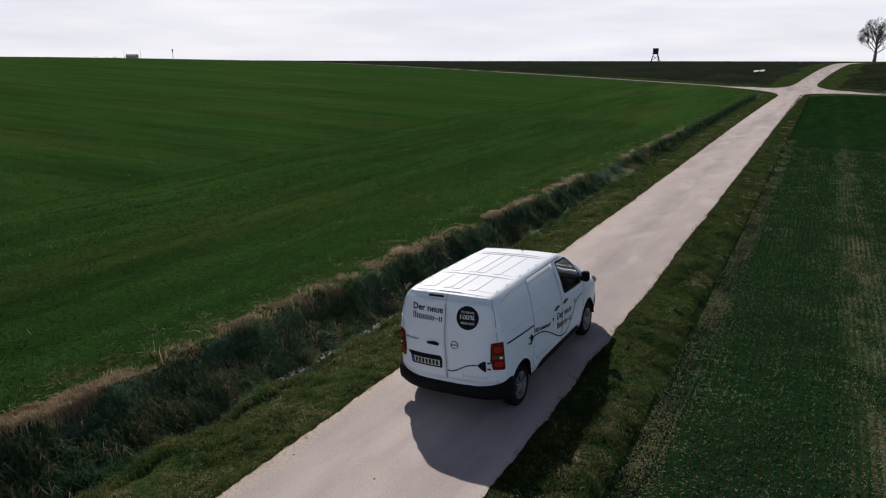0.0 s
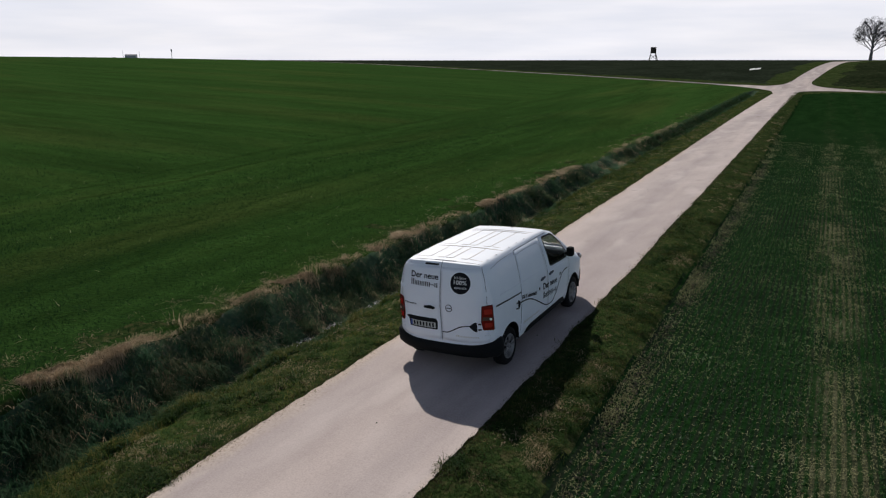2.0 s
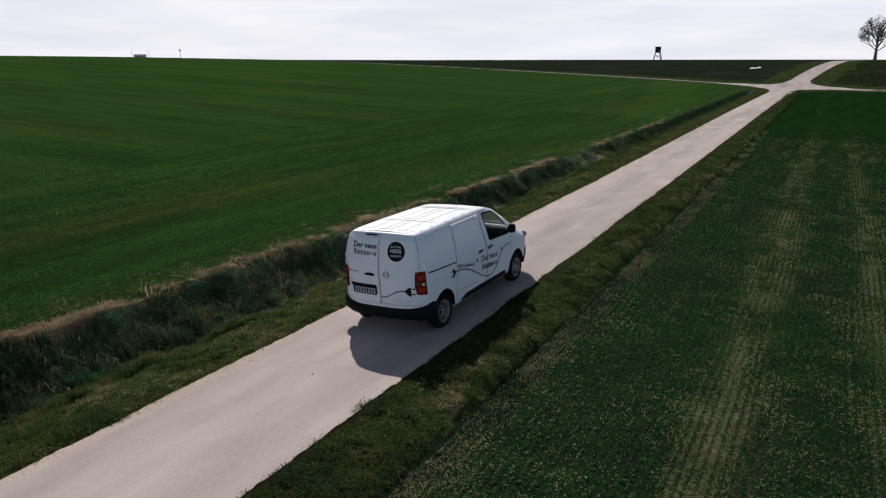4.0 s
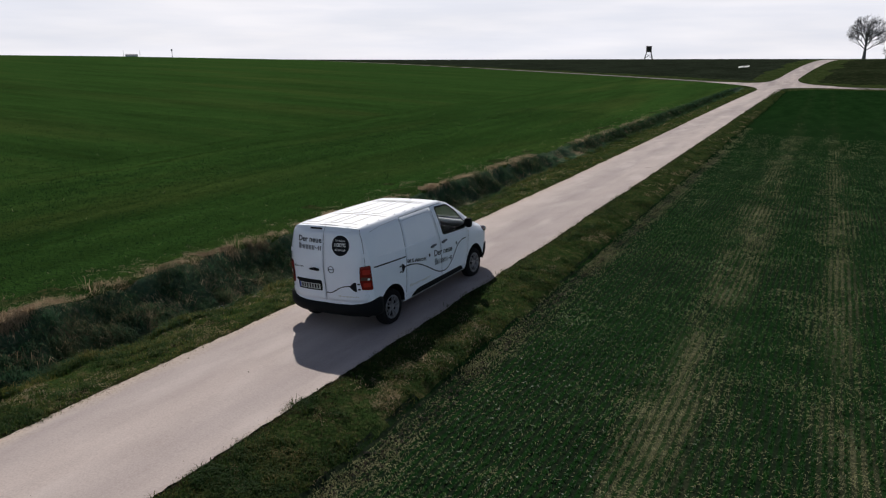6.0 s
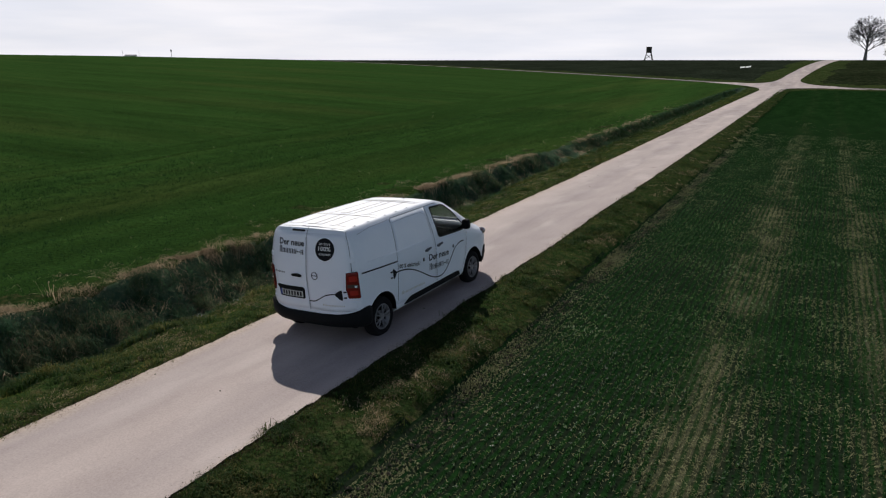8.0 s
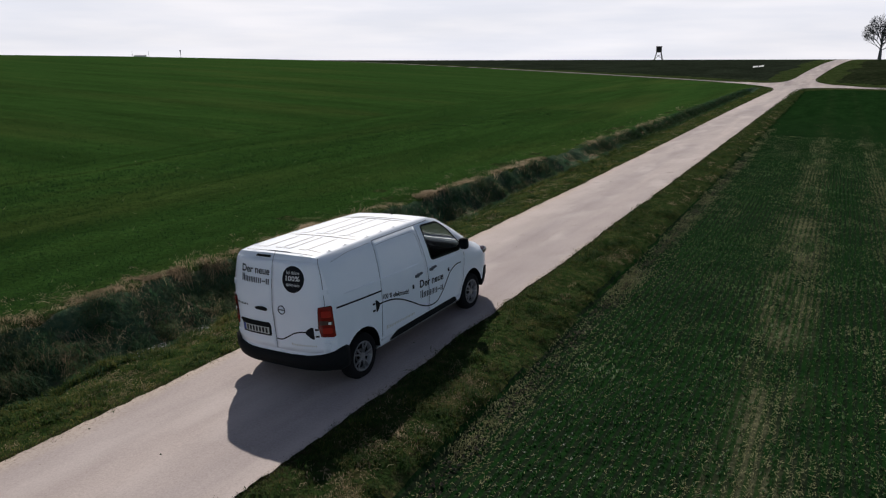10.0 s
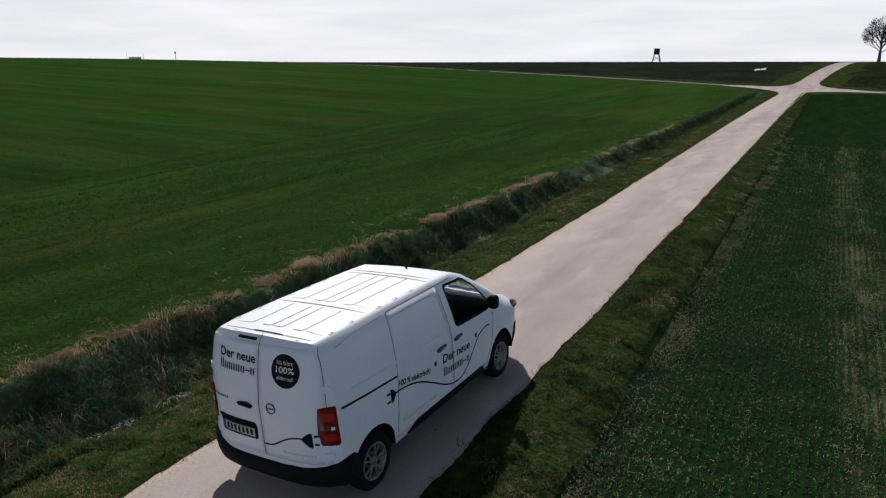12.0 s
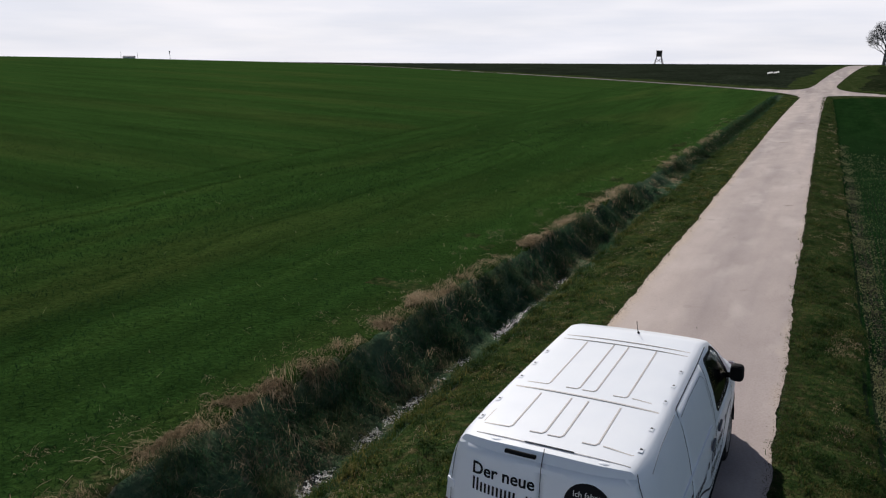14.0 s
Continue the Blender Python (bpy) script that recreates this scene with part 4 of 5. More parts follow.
    # rear doors
    edge_r = lambda z: float(np.interp(z, [0.62, 0.8, 1.25, 1.45, 1.7, 1.88], [0.845, 0.84, 0.825, 0.812, 0.775, 0.72]))
    mid = lambda z: float(np.interp(z, [0.6, 1.15, 1.9], [0.033, 0.018, 0.021]))
    left_d = part("rear_door", patch(lambda z: -edge_r(z), lambda z: mid(z) - 0.005, 0.60, 1.845, on_rear, 0.004), "paint", van, "", True)
    right_d = part("rear_door", patch(lambda z: mid(z) + 0.005, edge_r, 0.60, 1.845, on_rear, 0.004), "paint", van, "", True)
    part("door_seam", ribbon([(mid(z), z) for z in np.linspace(0.6, 1.935, 30)], 0.005, on_rear, 0.0075), "seam", left_d)
    for s in (-1, 1):
        part("door_seam", ribbon([(s * edge_r(z), z) for z in np.linspace(1.25, 1.88, 9)], 0.0045, on_rear, 0.0065), "seam", right_d if s > 0 else left_d)
        for z in (1.44, 0.70):
            part("hinge", plate_of(rect(s * 0.815 - 0.045, z - 0.035, s * 0.815 + 0.045, z + 0.035, 0.012), on_rear, 0.02, 0.018), "paint", right_d if s > 0 else left_d)
    part("brake_light", plate_of(rect(-0.295, 1.862, -0.03, 1.888, 0.012), on_rear, 0.014, 0.012), "black", left_d, "dark high-level brake light")
    part("grip_recess", plate_of(rounded([(-0.65, 0.955), (-0.07, 0.955), (-0.045, 0.91), (-0.05, 0.76), (-0.62, 0.76), (-0.64, 0.90), (-0.70, 0.925)], 0.03), on_rear, 0.010), "black", left_d, "black grip recess over the plate")
    part("door_handle", plate_of(rounded([(-0.30, 1.165), (-0.17, 1.185), (-0.08, 1.16), (-0.09, 1.125), (-0.17, 1.13), (-0.28, 1.135)], 0.03), on_rear, 0.03, 0.024), "black", left_d, "dark door handle")
    number = part("number_plate", plate_of(rect(-0.60, 0.78, -0.08, 0.89, 0.012), on_rear, 0.016, 0.008), "plate", left_d, "pale number plate with plain bars")
    part("plate_frame", ribbon([(-0.605, 0.775), (-0.075, 0.775), (-0.075, 0.895), (-0.605, 0.895)], 0.02, on_rear, 0.018, True), "black", number)
    part("plate_strip", plate_of(rect(-0.60, 0.785, -0.56, 0.885, 0.004), on_rear, 0.0185, 0.002), "blue", number, "blue strip")
    for k in range(7):
        u = -0.53 + k * 0.063
        part("plate_bar", plate_of(rect(u, 0.80, u + 0.034, 0.87, 0.004), on_rear, 0.019, 0.002), "decal", number)
    lettering("Der neue", -0.565, 1.638, -0.02, 0.098, on_rear, "decal", left_d, 0.0085, -1.0, 0.022, label="black lettering")
    word_bars("letter_bar", -0.565, 1.505, -0.02, 0.105, on_rear, "decal", left_d, 0.0085, -1.0, "plain black bar")
    word_bars("badge_bar", -0.72, 1.155, -0.44, 0.036, on_rear, "black", left_d, 0.009, 2.0, "", 7, ())
    spot = part("round_sticker", plate_of(disc(0.39, 1.605, 0.178), on_rear, 0.0085), "decal", right_d, "round dark sticker with white words")
    lettering("Ich fahre", 0.285, 1.672, 0.495, 0.045, on_rear, "white", spot, 0.0105)
    lettering("100%", 0.275, 1.585, 0.505, 0.066, on_rear, "white", spot, 0.0105, 0, 0.014)
    lettering("elektrisch", 0.285, 1.512, 0.50, 0.045, on_rear, "white", spot, 0.0105)
    emblem = part("emblem", ribbon(disc(0.185, 1.172, 0.058, 28), 0.010, on_rear, 0.014, True, 0.008), "handle", right_d, "round grey emblem ring")
    part("emblem_bar", plate_of(rect(0.135, 1.166, 0.235, 1.180, 0.004), on_rear, 0.012), "handle", emblem)
    cable = part("cable_print", ribbon(smooth_line([(0.04, 0.742), (0.14, 0.745), (0.24, 0.79), (0.36, 0.855), (0.48, 0.885), (0.58, 0.89)]), 0.017, on_rear, 0.0085), "decal", right_d, "black cable and plug print")
    part("plug_print", plate_of(rounded([(0.55, 0.90), (0.62, 0.955), (0.665, 0.965), (0.672, 0.79), (0.63, 0.80), (0.55, 0.87)], 0.02), on_rear, 0.0088), "decal", cable)
    for z in (0.93, 0.835):
        part("prong_print", plate_of(rect(0.685, z - 0.012, 0.735, z + 0.012, 0.008), on_rear, 0.0088), "decal", cable)
    word_bars("faint_bar", 0.30, 0.685, 0.70, 0.034, on_rear, "faint", right_d, 0.008, 0.0, "", 14, ())
    # lamps
    for s in (-1, 1):
        where = (lambda u, v, off=0.0, s=s: Vector((s * u, rear_y(u, v) - off, v)))
        lamp = part("tail_light", plate_of(rounded([(0.755, 1.235), (0.79, 1.25), (0.90, 1.25), (0.915, 0.82), (0.765, 0.83), (0.745, 0.95)], 0.02), where, 0.022, 0.03), "red", van, "red tail light with a smoked middle band")
        part("lens_band", plate_of([(0.765, 1.06), (0.905, 1.045), (0.905, 0.995), (0.76, 1.0)], where, 0.025, 0.004), "smoke", lamp)
        part("lens_edge", ribbon([(0.74, 0.95), (0.755, 1.24), (0.90, 1.255)], 0.012, where, 0.018), "black", lamp)
        for v0, v1 in ((1.10, 1.19), (0.875, 0.955)):
            part("lamp_segment", plate_of(rect(0.79, v0, 0.895, v1, 0.02), where, 0.0255, 0.004), "bright_red", lamp)
        part("reflector", plate_of(rect(0.86, 1.0, 0.89, 1.035, 0.005), where, 0.028, 0.004), "white", lamp)
    # bumper
    path = [(-0.955, -0.37), (-0.955, -0.44), (-0.935, -0.53)] + [(x, rear_y(x, 0.5)) for x in np.linspace(-0.88, 0.88, 25)] + [(0.935, -0.53), (0.955, -0.44), (0.955, -0.37)]
    bm = bmesh.new()
    rows = []
    for i, (x, y) in enumerate(path):
        a, b = path[max(0, i - 1)], path[min(len(path) - 1, i + 1)]
        n = Vector((b[1] - a[1], -(b[0] - a[0]), 0)).normalized()
        top = 0.545 + 0.10 * (abs(x) / 0.95) ** 5
        prof = ((-0.10, 0.345), (-0.01, 0.335), (0.030, 0.375), (0.048, 0.44), (0.045, top - 0.03), (0.025, top), (-0.05, top + 0.004))
        rows.append([bm.verts.new(Vector((x, y, z)) + n * o) for o, z in prof])
    for a, b in zip(rows, rows[1:]):
        for i in range(len(a) - 1):
            bm.faces.new((a[i], a[i + 1], b[i + 1], b[i]))
    bm.faces.new(rows[0]), bm.faces.new(rows[-1][::-1])
    bmesh.ops.recalc_face_normals(bm, faces=bm.faces[:])
    part("rear_bumper", bm, "black", van, "black plastic rear bumper", True)
    fb = box_bm((-0.80, 3.95, 0.30), (0.80, 4.235, 0.66), 0.15, 4)
    part("front_bumper", fb, "black", van, "black plastic front bumper", True)
    for s in (-1, 1):
        face = on_side if s > 0 else on_left
        part("bumper_corner", plate_of(rounded([(3.74, 0.31), (4.10, 0.31), (4.10, 0.62), (3.86, 0.66), (3.78, 0.5)], 0.05), face, 0.02, 0.02), "black", van, "", True)
        lampf = bmesh.new()
        bmesh.ops.create_uvsphere(lampf, u_segments=16, v_segments=10, radius=1)
        bmesh.ops.transform(lampf, verts=lampf.verts[:], matrix=Matrix.Translation((s * 0.825, 3.87, 0.96)) @ Matrix.Diagonal((0.085, 0.19, 0.08, 1)))
        part("headlight", lampf, "smoke", van, "dark headlight", True)
        arm = part("mirror_arm", box_bm((min(s * 0.88, s * 0.99), 2.87, 1.25), (max(s * 0.88, s * 0.99), 2.93, 1.31), 0.02), "black", van, "black door mirror")
        shell = bmesh.new()
        bmesh.ops.create_uvsphere(shell, u_segments=24, v_segments=14, radius=1)
        for p in shell.verts:
            c = [math.copysign(abs(q) ** 0.55, q) for q in p.co]
            p.co = Vector((s * 1.01 + c[0] * 0.075, 2.91 + c[1] * 0.065, 1.32 + c[2] * 0.10))
        part("mirror_housing", shell, "black", arm, "", True)
        part("mirror_glass", box_bm((min(s * 0.95, s * 1.07), 2.834, 1.25), (max(s * 0.95, s * 1.07), 2.842, 1.41), 0.003), "black", arm)
    # side prints
    lettering("Der neue", 1.50, 0.915, 2.235, 0.118, on_side, "decal", fd, 0.0065, -4.0, 0.022, label="black lettering")
    word_bars("letter_bar", 1.50, 0.735, 2.225, 0.125, on_side, "decal", fd, 0.0065, -4.0, "plain black bar")
    lettering("100 % elektrisch!", 0.50, 1.035, 1.19, 0.068, on_side, "decal", sd, 0.0065, -9.5, 0.026, label="black lettering")
    lead = part("cable_print", ribbon(smooth_line([(0.40, 0.985), (0.52, 0.985), (0.75, 0.955), (0.992, 0.882), (1.27, 0.75), (1.54, 0.613), (1.78, 0.535), (2.007, 0.535), (2.18, 0.64), (2.339, 0.80), (2.48, 0.93), (2.612, 0.985), (2.73, 1.005), (2.845, 1.0)]), 0.020, on_side, 0.0068), "decal", sd, "black cable and plug print")
    part("plug_print", plate_of(rounded([(0.425, 1.0), (0.36, 1.06), (0.32, 1.07), (0.335, 0.885), (0.37, 0.90), (0.425, 0.965)], 0.02), on_side, 0.0068), "decal", lead)
    for z in (1.025, 0.925):
        part("prong_print", plate_of(rect(0.25, z - 0.013, 0.31, z + 0.013, 0.008), on_side, 0.0068), "decal", lead)
    word_bars("faint_bar", 0.56, 0.55, 1.34, 0.055, on_side, "faint", sd, 0.0065, -1.5, "", 18, ())
    for ob, u, v in ((sd, 1.32, 0.985), (fd, 2.42, 0.98)):
        part("square_print", plate_of(rect(u - 0.024, v - 0.03, u + 0.024, v + 0.03, 0.005), on_side, 0.0068), "decal", ob)
    part("side_repeater", plate_of(disc(3.02, 1.10, 0.02, 14), on_side, 0.008), "white", van)
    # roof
    # white ribs, greyed so that their shade lines show
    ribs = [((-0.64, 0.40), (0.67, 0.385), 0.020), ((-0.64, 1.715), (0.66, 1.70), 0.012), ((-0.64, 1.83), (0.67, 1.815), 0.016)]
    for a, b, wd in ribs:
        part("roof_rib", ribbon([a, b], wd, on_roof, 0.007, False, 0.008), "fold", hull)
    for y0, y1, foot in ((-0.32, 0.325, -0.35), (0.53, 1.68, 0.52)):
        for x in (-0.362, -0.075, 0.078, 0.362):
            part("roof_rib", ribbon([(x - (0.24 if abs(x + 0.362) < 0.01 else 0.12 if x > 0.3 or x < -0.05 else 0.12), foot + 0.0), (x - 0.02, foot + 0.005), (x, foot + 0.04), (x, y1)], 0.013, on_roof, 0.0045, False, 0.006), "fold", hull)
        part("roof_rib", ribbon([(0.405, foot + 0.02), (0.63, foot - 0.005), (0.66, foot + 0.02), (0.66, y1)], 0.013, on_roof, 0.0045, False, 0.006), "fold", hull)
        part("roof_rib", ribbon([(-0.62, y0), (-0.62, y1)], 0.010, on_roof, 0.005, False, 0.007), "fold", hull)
    for s in (-1, 1):
        for y in (-0.256, 0.093, 0.603, 0.949, 1.287):
            mount = part("roof_mount", ribbon([(s * 0.675, y - 0.035), (s * 0.675, y + 0.035)], 0.035, on_roof, 0.012, False, 0.014), "paint", van)
            part("mount_hole", ribbon([(s * 0.675, y + 0.0), (s * 0.675, y + 0.022)], 0.020, on_roof, 0.0135, False, 0.004), "seam", mount)
    for x in (-0.40, 0.47):
        cap = bmesh.new()
        bmesh.ops.create_uvsphere(cap, u_segments=16, v_segments=8, radius=1)
        bmesh.ops.transform(cap, verts=cap.verts[:], matrix=Matrix.Translation(on_roof(x, -0.545, -0.02)) @ Matrix.Diagonal((0.06, 0.03, 0.022, 1)))
        part("hinge_cap", cap, "paint", van, smooth=True)
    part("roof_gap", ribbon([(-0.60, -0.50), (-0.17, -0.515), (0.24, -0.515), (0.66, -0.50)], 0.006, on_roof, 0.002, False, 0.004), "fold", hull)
    part("roof_slot", ribbon([(-0.17, -0.513), (0.235, -0.513)], 0.014, on_roof, 0.004, False, 0.004), "seam", hull)
    ant = bmesh.new()
    base = on_roof(0.06, 2.16, 0.0)
    rod(ant, base, base + Vector((0, -0.02, 0.022)), 0.016, 0.009, 10)
    rod(ant, base + Vector((0, -0.02, 0.022)), base + Vector((0, -0.09, 0.17)), 0.0045, 0.003)
    part("antenna", ant, "black", van, "short black roof antenna")
    for y in (0.0, 3.275):
        for s in (-1, 1):
            build_wheel(van, s * 0.825, y, s)
            arch = bmesh.new()
            n = 22
            pts = [(0.40 * math.cos(a), 0.36 + 0.40 * math.sin(a)) for a in np.linspace(-0.05, math.pi + 0.05, n)]
            vs = [[arch.verts.new((s * x, y + p, z)) for x in (0.63, 0.93)] for p, z in pts]
            for a, b in zip(vs, vs[1:]):
                arch.faces.new((a[0], a[1], b[1], b[0]))
            part("wheel_liner", arch, "black", van, smooth=True)
    part("underbody", box_bm((-0.70, -0.45, 0.24), (0.70, 3.9, 0.31), 0.02), "black", van)
    return van


build_van()


# ---------------------------------------------------------------- grass, crops and litter
rng = np.random.default_rng(7)


def blades(name, x, y, height, width, mat, label, category, lean=0.35, drift=(0.0, 0.0), bend=False, lift=0.0):
    """Blades of grass on the land: one object that nobody could count."""
    n = len(x)
    z = land(x, y) - 0.01 + lift
    a = rng.uniform(0, math.tau, n)
    h, wd = height * rng.uniform(0.6, 1.3, n), width * rng.uniform(0.7, 1.3, n)
    dx, dy = np.cos(a) * wd / 2, np.sin(a) * wd / 2
    b = rng.uniform(0, math.tau, n)
    lx, ly = np.cos(b) * h * lean * rng.uniform(0.2, 1.2, n) + drift[0] * h, np.sin(b) * h * lean * rng.uniform(0.2, 1.2, n) + drift[1] * h
    base = np.stack([x, y, z], 1)
    side = np.stack([dx, dy, np.zeros(n)], 1)
    if bend:
        mid = base + np.stack([lx * 0.35, ly * 0.35, h * 0.65], 1)
        tip = base + np.stack([lx * 1.3, ly * 1.3, h * 0.55], 1)
        V = np.stack([base - side, base + side, mid - side * 0.8, mid + side * 0.8, tip], 1).reshape(-1, 3)
        i = np.arange(n)[:, None] * 5
        F = np.concatenate([i + [0, 1, 3], i + [0, 3, 2], i + [2, 3, 4]], 1).reshape(-1, 3)
    else:
        tip = base + np.stack([lx, ly, h], 1)
        V = np.stack([base - side, base + side, tip], 1).reshape(-1, 3)
        F = np.arange(n * 3).reshape(-1, 3)
    return tagged(quads(name, V, F, [mat]), label, category, kind="stuff")


def scatter(n, w0, w1, y0, y1):
    """Places between two offsets from the road, thinning out ahead and behind."""
    front = int(n * 0.80)
    u = (rng.random(n) + 0.06) ** 1.8 / 1.06 ** 1.8 - (0.06 / 1.06) ** 1.8
    y = np.where(np.arange(n) < front, -5 + (y1 + 5) * u, -5 - (-5 - y0) * u)
    w = outward(rng.uniform(w0, w1, n), y)
    return w + HEAD * y, y


def off_gap(x, y):
    """How open the ditch is here: nothing rank grows on the field crossing."""
    return 1 - ease((y - GAP[0]) / 1.2) * ease((GAP[1] - y) / 1.2) * ease((x - HEAD * y + 5.6) / 0.3) * ease((-3.2 - x + HEAD * y) / 0.3)


def clumped(x, y, scale, seed, cut):
    cut = cut + 1.2 * (1 - off_gap(x, y))
    keep = lattice(x, y, scale, seed) + 0.5 * lattice(x, y, scale * 0.3, seed + 1) > cut
    return x[keep], y[keep]


def tufts(name, x, y, count, length, width, mat, label, spread=0.06, droop=0.6, drift=(0.0, 0.0), up=0.8, vary=0.35):
    """Tufts of arching blades; each tuft leans its own way."""
    n = len(x)
    size = length * rng.uniform(1 - vary, 1 + vary, n)
    la = rng.uniform(0, math.tau, n)
    tx, ty = np.cos(la) * 0.35 + drift[0], np.sin(la) * 0.35 + drift[1]
    X, Y = np.repeat(x, count) + rng.normal(0, spread, n * count), np.repeat(y, count) + rng.normal(0, spread, n * count)
    Z = land(X, Y) - 0.01
    L = np.repeat(size, count) * rng.uniform(0.55, 1.25, n * count)
    a = rng.uniform(0, math.tau, n * count)
    dx, dy = np.cos(a) * 0.7 + np.repeat(tx, count), np.sin(a) * 0.7 + np.repeat(ty, count)
    base = np.stack([X, Y, Z], 1)
    flat = np.stack([dx, dy, np.zeros_like(dx)], 1)
    side = np.stack([-dy, dx, np.zeros_like(dx)], 1)
    side *= (width / 2 * rng.uniform(0.7, 1.3, n * count) / np.maximum(np.hypot(dx, dy), 0.05))[:, None]
    rise = np.array([0, 0, 1.0])
    L = L[:, None]
    mid = base + flat * L * 0.30 + rise * L * up * 0.62
    tip = base + flat * L * 0.95 + rise * L * up * (1 - droop)
    V = np.stack([base - side, base + side, mid - side * 0.75, mid + side * 0.75, tip], 1).reshape(-1, 3)
    i = np.arange(len(X))[:, None] * 5
    F = np.concatenate([i + [0, 1, 3], i + [0, 3, 2], i + [2, 3, 4]], 1).reshape(-1, 3)
    return tagged(quads(name, V, F, [mat]), label, "grass", kind="stuff")


def strands(name, x, y, length, width, mat, label, category, comb=(1.0, 0.0), wild=0.6, loft=0.05, seed=61):
    """Long dry strands lying matted on the land, combed one way with swirls."""
    n = len(x)
    a = math.atan2(comb[1], comb[0]) + 1.1 * lattice(x, y, 0.7, seed) + rng.normal(0, wild, n)
    L = length * rng.uniform(0.5, 1.4, n)
    dx, dy = np.cos(a), np.sin(a)
    side = np.stack([-dy, dx, rng.normal(0, 0.35, n)], 1) * (width / 2 * rng.uniform(0.7, 1.3, n))[:, None]
    up = loft * (0.35 + 0.65 * np.clip(0.5 + 0.7 * lattice(x, y, 0.33, seed + 1), 0, 1))
    rows = []
    for f, u in ((0.0, 0.3), (0.5, 1.0), (1.0, 0.45)):
        px, py = x + dx * L * f, y + dy * L * f
        rows.append(np.stack([px, py, land(px, py) + up * u * rng.uniform(0.3, 1.3, n)], 1))
    V = np.stack([rows[0] - side, rows[0] + side, rows[1] - side, rows[1] + side, rows[2]], 1).reshape(-1, 3)
    i = np.arange(n)[:, None] * 5
    F = np.concatenate([i + [0, 1, 3], i + [0, 3, 2], i + [2, 3, 4]], 1).reshape(-1, 3)
    return tagged(quads(name, V, F, [mat]), label, category, kind="stuff")


def ragged(x, y, edge, side, seed):
    """Keeps what lies outside the wavering edge of the road."""
    w = x - HEAD * y
    reach = edge + side * (-0.04 + 0.06 * lattice(y * 0 + seed, y, 0.8, seed) + 0.04 * lattice(y * 0 + seed, y, 0.22, seed + 1) + rng.normal(0, 0.035, len(x)))
    keep = (w - reach) * side > 0
    return x[keep], y[keep]


x, y = scatter(5600, -3.40, -1.50, -15, 100)
x, y = ragged(x, y, ROAD_L - 0.07, -1, 71)
tufts("verge_grass", *clumped(x, y, 0.6, 11, 0.0), 24, 0.12, 0.010, "verge_blade", "short tufted green and yellow grass on the verge", 0.06, 0.5, vary=0.6)
x, y = scatter(5600, 1.40, 2.62, -15, 100)
x, y = ragged(x, y, ROAD_R + 0.07, 1, 73)
tufts("verge_grass", *clumped(x, y, 0.6, 12, 0.0), 24, 0.10, 0.010, "low_turf", "short rough grass on the verge above the drilled field", 0.06, 0.5, vary=0.6)
for w0, w1, sd, words in ((-3.3, -1.7, 51, "withered tufts between the green grass of the verge"), (1.72, 2.6, 52, "withered tufts beside the drilled field")):
    x, y = scatter(1300, w0, w1, -15, 70)
    tufts("withered_grass", *clumped(x, y, 0.8, sd, 0.25), 14, 0.10, 0.008, "dry_blade", words, 0.07, 0.8, (0.1, 0.0), 0.5)
x, y = scatter(52000, -3.45, -1.50, -15, 100)
x, y = ragged(x, y, ROAD_L, -1, 71)
blades("verge_turf", x, y, 0.05, 0.012, "verge_blade", "low turf between the tufts of the verge", "grass", 0.8)
x, y = scatter(44000, 1.40, 2.68, -15, 100)
x, y = ragged(x, y, ROAD_R, 1, 73)
blades("verge_turf", x, y, 0.05, 0.012, "low_turf", "low turf along the edge of the road", "grass", 0.8)
x, y = scatter(52000, 1.48, 2.62, -15, 90)
keep = rng.random(len(x)) < np.clip(0.0 + 0.7 * lattice(x, y, 0.9, 57) + 0.5 * np.exp(-(x - HEAD * y - 1.5) / 0.2), 0.02, 1)
blades("verge_turf", x[keep], y[keep], 0.055, 0.009, "edge_blade", "withered brown turf among the green of the verge", "grass", 0.9)
for edge, sd in ((ROAD_L, -1), (ROAD_R, 1)):
    x, y = scatter(26000, edge - 0.02, edge + 0.02, -15, 90)
    x = x + sd * (0.02 + np.abs(rng.normal(0, 0.11, len(x))) + 0.05 * lattice(y * 0, y, 0.5, 75 + sd) - 0.05)
    blades("road_edge_grass", x, y, 0.035, 0.008, "edge_blade", "trodden brown grass along the broken road edge", "grass", 1.2)
x, y = scatter(3000, -4.75, -3.45, -15, 90)
open_bed = (np.abs(inward(x - HEAD * y, y) + 3.85) < 0.22) & (y > -2) & (y < 14)
x, y = x[~open_bed], y[~open_bed]
tufts("ditch_grass", *clumped(x, y, 0.6, 13, -0.7), 20, 0.19, 0.010, "ditch_blade", "dark rank tufts of grass growing in the ditch", 0.07, 0.75, (0.35, 0.0))
x, y = scatter(2400, -5.25, -4.60, -15, 95)
w = inward(x - HEAD * y, y)
x, y = x[(w > -4.86) | (y > 18)], y[(w > -4.86) | (y > 18)]
tufts("bank_grass", *clumped(x, y, 0.5, 18, -0.7), 18, 0.12, 0.010, "ditch_blade", "green and brown tufts along the top of the bank", 0.07, 0.8, (0.4, 0.0))
x, y = scatter(1700, -5.26, -5.00, -15, 40)
tufts("dry_grass", *clumped(x, y, 0.8, 14, 0.15), 22, 0.13, 0.005, "dry_blade", "matted dry brown grass hanging over the ditch bank", 0.09, 0.8, (0.2, -0.2), 0.60)
x, y = scatter(70000, -5.50, -4.92, -15, 60)
